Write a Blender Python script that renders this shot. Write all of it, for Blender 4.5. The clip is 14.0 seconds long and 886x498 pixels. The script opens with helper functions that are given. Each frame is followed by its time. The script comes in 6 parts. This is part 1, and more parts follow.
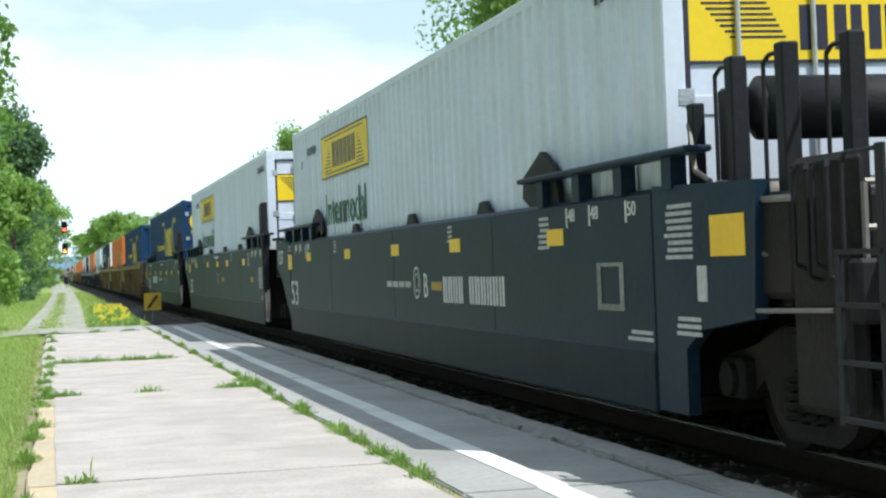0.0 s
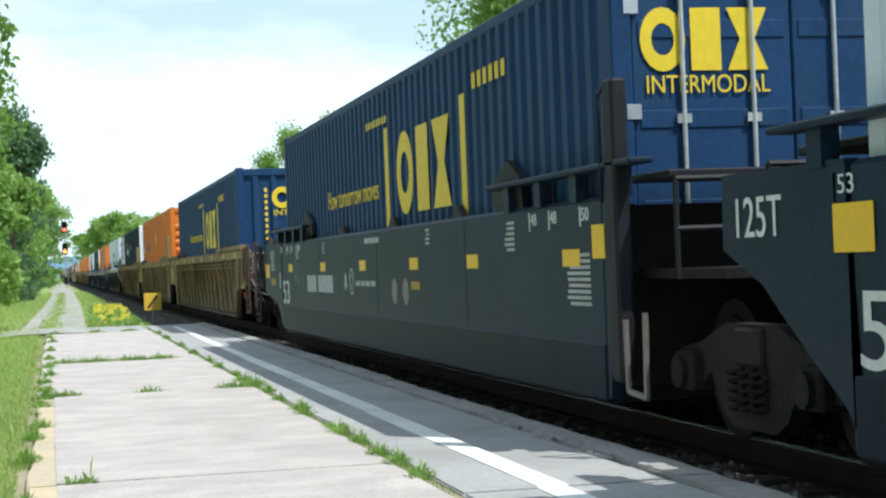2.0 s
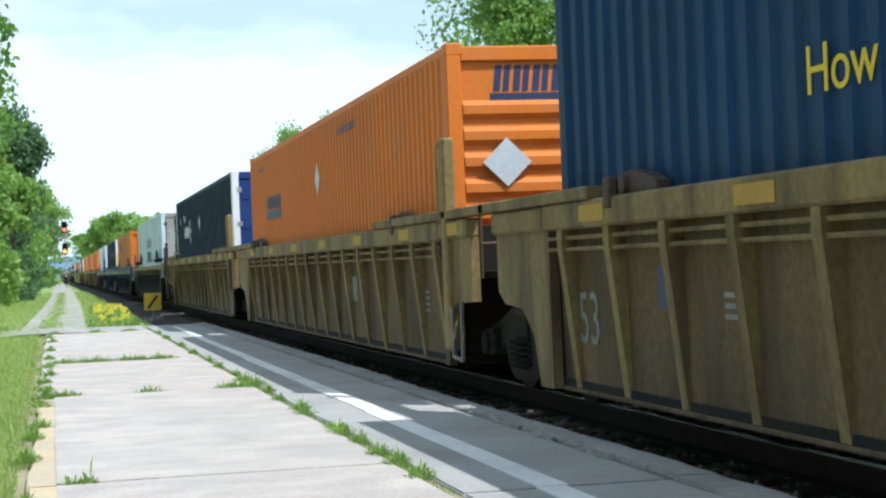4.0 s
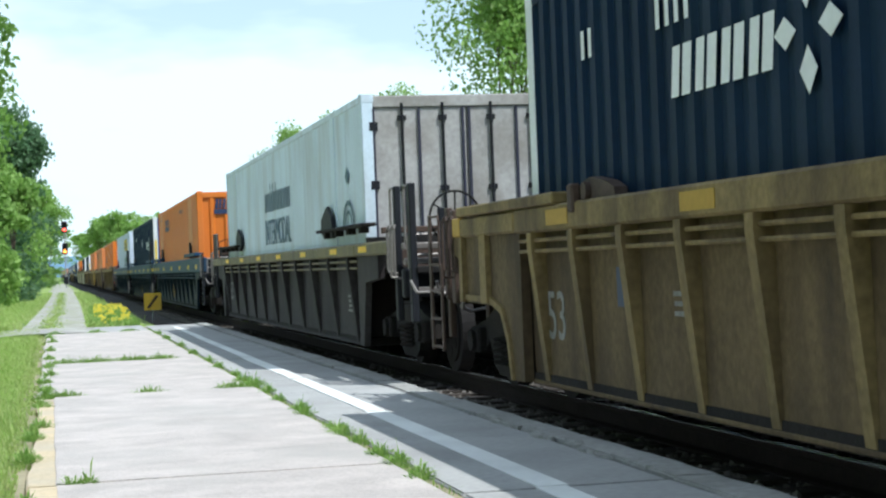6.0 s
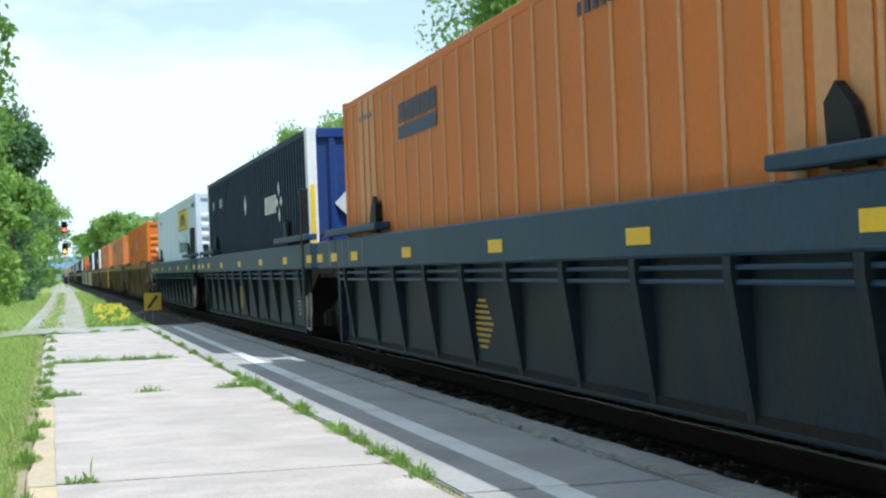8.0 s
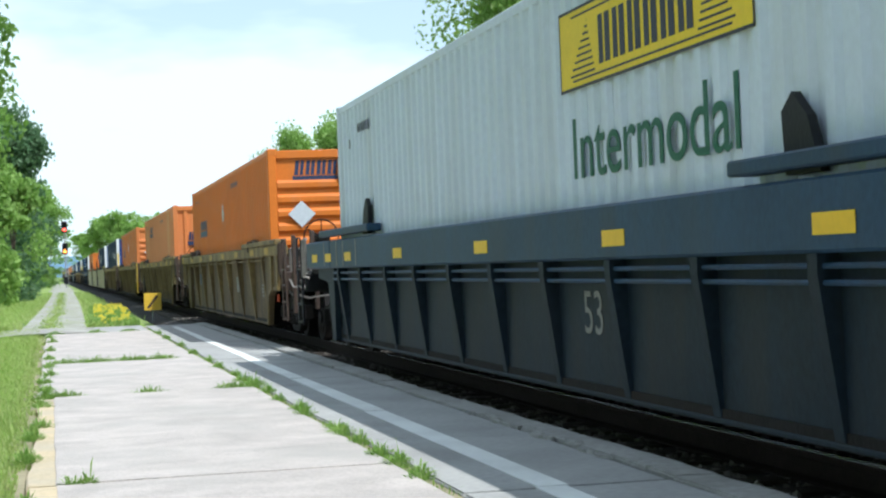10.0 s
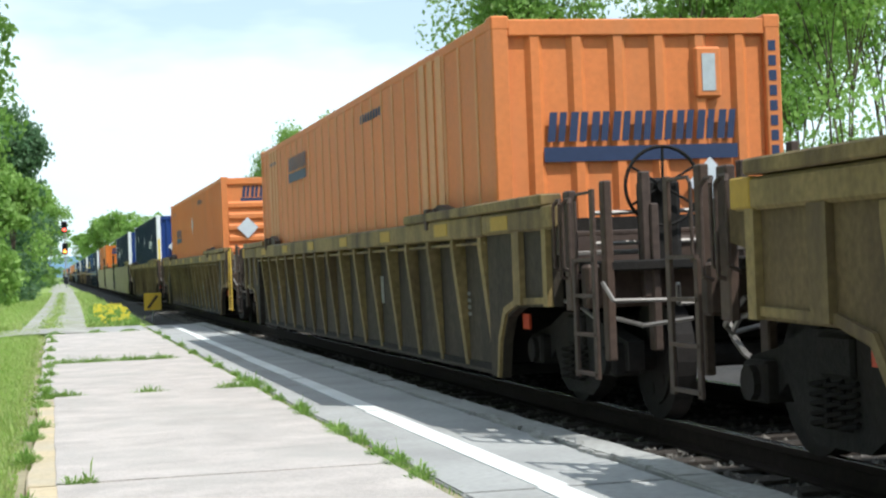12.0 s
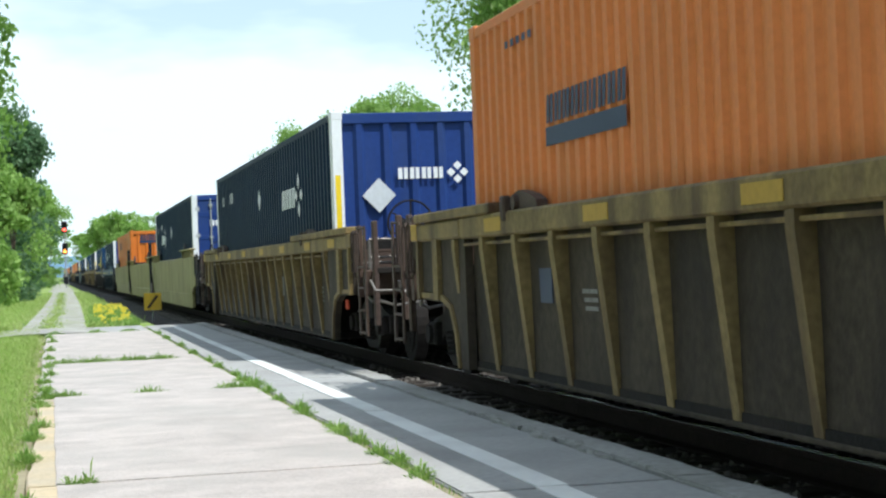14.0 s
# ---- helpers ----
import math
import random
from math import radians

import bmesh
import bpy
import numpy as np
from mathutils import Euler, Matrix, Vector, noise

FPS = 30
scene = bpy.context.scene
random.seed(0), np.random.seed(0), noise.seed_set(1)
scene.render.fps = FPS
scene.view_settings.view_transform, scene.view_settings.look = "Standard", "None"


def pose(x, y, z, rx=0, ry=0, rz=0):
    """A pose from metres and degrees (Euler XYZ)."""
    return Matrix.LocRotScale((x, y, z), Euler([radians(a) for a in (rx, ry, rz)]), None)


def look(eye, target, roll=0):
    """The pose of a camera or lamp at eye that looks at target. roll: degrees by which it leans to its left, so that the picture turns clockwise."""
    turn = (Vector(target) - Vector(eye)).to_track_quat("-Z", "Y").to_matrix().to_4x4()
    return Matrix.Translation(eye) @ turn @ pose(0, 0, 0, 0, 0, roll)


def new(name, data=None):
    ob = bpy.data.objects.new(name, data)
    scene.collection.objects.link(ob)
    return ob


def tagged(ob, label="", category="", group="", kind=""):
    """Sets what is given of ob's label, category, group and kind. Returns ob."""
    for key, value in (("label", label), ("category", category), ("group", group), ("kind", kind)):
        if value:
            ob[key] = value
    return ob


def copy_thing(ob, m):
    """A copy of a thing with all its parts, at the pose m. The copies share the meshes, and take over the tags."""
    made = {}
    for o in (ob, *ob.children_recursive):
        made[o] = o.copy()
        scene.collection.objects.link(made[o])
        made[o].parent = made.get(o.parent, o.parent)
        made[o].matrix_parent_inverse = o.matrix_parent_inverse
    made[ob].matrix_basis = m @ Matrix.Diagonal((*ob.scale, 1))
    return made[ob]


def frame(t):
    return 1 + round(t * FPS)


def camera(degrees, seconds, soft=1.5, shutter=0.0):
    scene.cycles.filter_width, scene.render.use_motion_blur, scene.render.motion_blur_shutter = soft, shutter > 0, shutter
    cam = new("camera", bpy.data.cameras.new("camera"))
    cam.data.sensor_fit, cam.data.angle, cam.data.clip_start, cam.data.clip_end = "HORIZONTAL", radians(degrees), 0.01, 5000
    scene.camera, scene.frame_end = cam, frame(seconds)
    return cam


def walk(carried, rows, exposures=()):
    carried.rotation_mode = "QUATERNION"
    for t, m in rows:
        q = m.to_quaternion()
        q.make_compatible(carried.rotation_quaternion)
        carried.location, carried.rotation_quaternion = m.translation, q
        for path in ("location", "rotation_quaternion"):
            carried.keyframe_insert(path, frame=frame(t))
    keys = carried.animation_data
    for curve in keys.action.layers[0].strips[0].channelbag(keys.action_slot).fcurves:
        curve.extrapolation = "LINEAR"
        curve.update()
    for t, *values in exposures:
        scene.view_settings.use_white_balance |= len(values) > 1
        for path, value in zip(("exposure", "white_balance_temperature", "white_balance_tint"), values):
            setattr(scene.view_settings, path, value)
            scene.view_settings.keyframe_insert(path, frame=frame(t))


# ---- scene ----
# Railhead is z = 0; the track runs straight along +y; the camera stands on the platform.
cam = camera(29.09, 14.0, soft=2.3)
EYE = Vector((0.0, 0.0, 1.158))
YAW, PITCH, ROLL = radians(12.898), radians(0.427), -2.23
AIM = EYE + 50 * Vector((math.sin(YAW) * math.cos(PITCH), math.cos(YAW) * math.cos(PITCH), math.sin(PITCH)))
EXPOSURE = 0.0
walk(cam, [(0.0, look(EYE, AIM, ROLL)), (14.0, look(EYE, AIM, ROLL))], exposures=[(0.0, EXPOSURE, 6180, 7), (1.5, EXPOSURE, 6120, 7), (3.0, EXPOSURE, 5980, 7), (6.5, EXPOSURE, 5850, 7), (9.5, EXPOSURE, 5880, 7), (11.5, EXPOSURE, 6150, 7), (14.0, EXPOSURE, 6080, 7)])

TRACK_X = 4.935          # centre line of the track
SIDE_X = 3.640           # near side of the containers
PLAT_Z = -0.10
SPEED, GAIN = 19.09685, 0.014885

# ---- light ----
TO_SUN = Vector((0.40, -0.47, 1.0)).normalized()
SUN_EL = math.asin(TO_SUN.z)
SUN_AZ = math.atan2(TO_SUN.x, TO_SUN.y)
world = bpy.data.worlds.new("sky")
scene.world = world
world.use_nodes = True
wn, wl = world.node_tree.nodes, world.node_tree.links
wn.clear()
w_out = wn.new("ShaderNodeOutputWorld")
w_bg = wn.new("ShaderNodeBackground")
w_sky = wn.new("ShaderNodeTexSky")
w_sky.sky_type, w_sky.sun_disc = "NISHITA", False
w_sky.sun_elevation, w_sky.sun_rotation = SUN_EL, SUN_AZ
w_sky.air_density, w_sky.dust_density, w_sky.ozone_density = 1.0, 0.3, 1.6
w_bg.inputs["Strength"].default_value = 0.15
w_tc = wn.new("ShaderNodeTexCoord")
w_map = wn.new("ShaderNodeMapping")
w_map.inputs["Scale"].default_value = (2.2, 2.2, 7.0)
w_map.inputs["Location"].default_value = (0.35, 0.2, 0.1)
w_noise = wn.new("ShaderNodeTexNoise")
w_noise.inputs["Scale"].default_value = 1.6
w_noise.inputs["Detail"].default_value = 5.0
w_ramp = wn.new("ShaderNodeValToRGB")
w_ramp.color_ramp.elements[0].color = (0.40, 0.40, 0.40, 1)
w_ramp.color_ramp.elements[0].position = 0.45
w_ramp.color_ramp.elements[1].position = 0.56
# the cloud thickens towards the horizon
w_split = wn.new("ShaderNodeSeparateXYZ")
w_low = wn.new("ShaderNodeMapRange")
w_low.inputs["From Min"].default_value, w_low.inputs["From Max"].default_value = 0.06, 0.15
w_low.inputs["To Min"].default_value, w_low.inputs["To Max"].default_value = 0.16, -0.02
w_sum = wn.new("ShaderNodeMath")
w_sum.operation = "ADD"
wl.new(w_tc.outputs["Generated"], w_split.inputs[0])
wl.new(w_split.outputs["Z"], w_low.inputs["Value"])
w_mix = wn.new("ShaderNodeMix")
w_mix.data_type = "RGBA"
w_mix.inputs[7].default_value = (7.0, 7.9, 8.3, 1.0)
wl.new(w_tc.outputs["Generated"], w_map.inputs["Vector"])
wl.new(w_map.outputs["Vector"], w_noise.inputs["Vector"])
wl.new(w_noise.outputs["Fac"], w_sum.inputs[0])
wl.new(w_low.outputs["Result"], w_sum.inputs[1])
wl.new(w_sum.outputs[0], w_ramp.inputs["Fac"])
wl.new(w_ramp.outputs["Color"], w_mix.inputs[0])
wl.new(w_sky.outputs["Color"], w_mix.inputs[6])
wl.new(w_mix.outputs[2], w_bg.inputs["Color"])
wl.new(w_bg.outputs["Background"], w_out.inputs["Surface"])

sun = new("sun", bpy.data.lights.new("sun", "SUN"))
sun.data.energy, sun.data.angle, sun.data.color = 5.0, radians(0.55), (1.0, 0.965, 0.90)
sun.matrix_world = look(TO_SUN * 60, (0, 0, 0))


# ---- materials ----
def material(name, base, rough=0.6, metal=0.0, vary=0.25, grain=6.0, dirt=None, dirt_amount=0.35, streak=False, bump=0.15, bump_scale=40.0, spread=0.0, emit=0.0, coat=0.0, sheen=0.3):
    """A surface with variation at two scales, an optional layer of dirt or streaks, and fine relief."""
    m = bpy.data.materials.new(name)
    m.use_nodes = True
    n, l = m.node_tree.nodes, m.node_tree.links
    b = n["Principled BSDF"]
    tc = n.new("ShaderNodeTexCoord")
    info = n.new("ShaderNodeObjectInfo")
    shift = n.new("ShaderNodeVectorMath")
    shift.operation = "MULTIPLY_ADD"
    shift.inputs[1].default_value = (1, 1, 1)
    seed = n.new("ShaderNodeCombineXYZ")
    scale = n.new("ShaderNodeMath")
    scale.operation = "MULTIPLY"
    scale.inputs[1].default_value = 37.0
    l.new(info.outputs["Random"], scale.inputs[0])
    for k in range(3):
        l.new(scale.outputs[0], seed.inputs[k])
    l.new(tc.outputs["Object"], shift.inputs[0])
    l.new(seed.outputs[0], shift.inputs[2])
    n1 = n.new("ShaderNodeTexNoise")
    n1.inputs["Scale"].default_value, n1.inputs["Detail"].default_value = grain * 0.15, 4.0
    n2 = n.new("ShaderNodeTexNoise")
    n2.inputs["Scale"].default_value, n2.inputs["Detail"].default_value = grain * 3.0, 3.0
    for k in (n1, n2):
        l.new(shift.outputs[0], k.inputs["Vector"])
    add = n.new("ShaderNodeMath")
    add.operation = "ADD"
    l.new(n1.outputs["Fac"], add.inputs[0])
    l.new(n2.outputs["Fac"], add.inputs[1])
    rng = n.new("ShaderNodeMapRange")
    rng.inputs["From Min"].default_value, rng.inputs["From Max"].default_value = 0.7, 1.3
    rng.inputs["To Min"].default_value, rng.inputs["To Max"].default_value = 1.0 - vary, 1.0 + vary
    l.new(add.outputs[0], rng.inputs["Value"])
    val = rng.outputs["Result"]
    if spread:
        r2 = n.new("ShaderNodeMapRange")
        r2.inputs["To Min"].default_value, r2.inputs["To Max"].default_value = 1.0 - spread, 1.0 + spread
        l.new(info.outputs["Random"], r2.inputs["Value"])
        mu = n.new("ShaderNodeMath")
        mu.operation = "MULTIPLY"
        l.new(val, mu.inputs[0])
        l.new(r2.outputs["Result"], mu.inputs[1])
        val = mu.outputs[0]
    col = n.new("ShaderNodeVectorMath")
    col.operation = "SCALE"
    col.inputs[0].default_value = base
    l.new(val, col.inputs["Scale"])
    color = col.outputs[0]
    if dirt:
        mp = n.new("ShaderNodeMapping")
        mp.inputs["Scale"].default_value = (1.9, 1.9, 0.42) if streak else (0.9, 0.9, 0.9)
        n3 = n.new("ShaderNodeTexNoise")
        n3.inputs["Scale"].default_value, n3.inputs["Detail"].default_value = 1.3, 5.0
        l.new(shift.outputs[0], mp.inputs["Vector"])
        l.new(mp.outputs["Vector"], n3.inputs["Vector"])
        r3 = n.new("ShaderNodeMapRange")
        r3.inputs["From Min"].default_value, r3.inputs["From Max"].default_value = 0.45, 0.72
        r3.inputs["To Max"].default_value = dirt_amount * 1.6
        l.new(n3.outputs["Fac"], r3.inputs["Value"])
        mx = n.new("ShaderNodeMix")
        mx.data_type = "RGBA"
        mx.inputs[7].default_value = (*dirt, 1)
        l.new(r3.outputs["Result"], mx.inputs[0])
        l.new(color, mx.inputs[6])
        color = mx.outputs[2]
    l.new(color, b.inputs["Base Color"])
    b.inputs["Roughness"].default_value = rough
    b.inputs["Metallic"].default_value = metal
    b.inputs["Specular IOR Level"].default_value = sheen
    b.inputs["Coat Weight"].default_value = coat
    if bump:
        n4 = n.new("ShaderNodeTexNoise")
        n4.inputs["Scale"].default_value, n4.inputs["Detail"].default_value = bump_scale, 4.0
        l.new(shift.outputs[0], n4.inputs["Vector"])
        bp = n.new("ShaderNodeBump")
        bp.inputs["Strength"].default_value, bp.inputs["Distance"].default_value = bump, 0.02
        l.new(n4.outputs["Fac"], bp.inputs["Height"])
        l.new(bp.outputs["Normal"], b.inputs["Normal"])
    if emit:
        b.inputs["Emission Color"].default_value = (*base, 1)
        b.inputs["Emission Strength"].default_value = emit
    return m


def leaf_material(name, base, other):
    m = bpy.data.materials.new(name)
    m.use_nodes = True
    n, l = m.node_tree.nodes, m.node_tree.links
    b = n["Principled BSDF"]
    geo = n.new("ShaderNodeNewGeometry")
    mx = n.new("ShaderNodeMix")
    mx.data_type = "RGBA"
    mx.inputs[6].default_value, mx.inputs[7].default_value = (*base, 1), (*other, 1)
    l.new(geo.outputs["Random Per Island"], mx.inputs[0])
    l.new(mx.outputs[2], b.inputs["Base Color"])
    b.inputs["Roughness"].default_value = 0.55
    tr = n.new("ShaderNodeBsdfTranslucent")
    l.new(mx.outputs[2], tr.inputs["Color"])
    sh = n.new("ShaderNodeMixShader")
    sh.inputs[0].default_value = 0.5
    l.new(b.outputs[0], sh.inputs[1])
    l.new(tr.outputs[0], sh.inputs[2])
    l.new(sh.outputs[0], n["Material Output"].inputs["Surface"])
    return m


RUST = (0.10, 0.055, 0.03)
GRIME = (0.035, 0.033, 0.03)
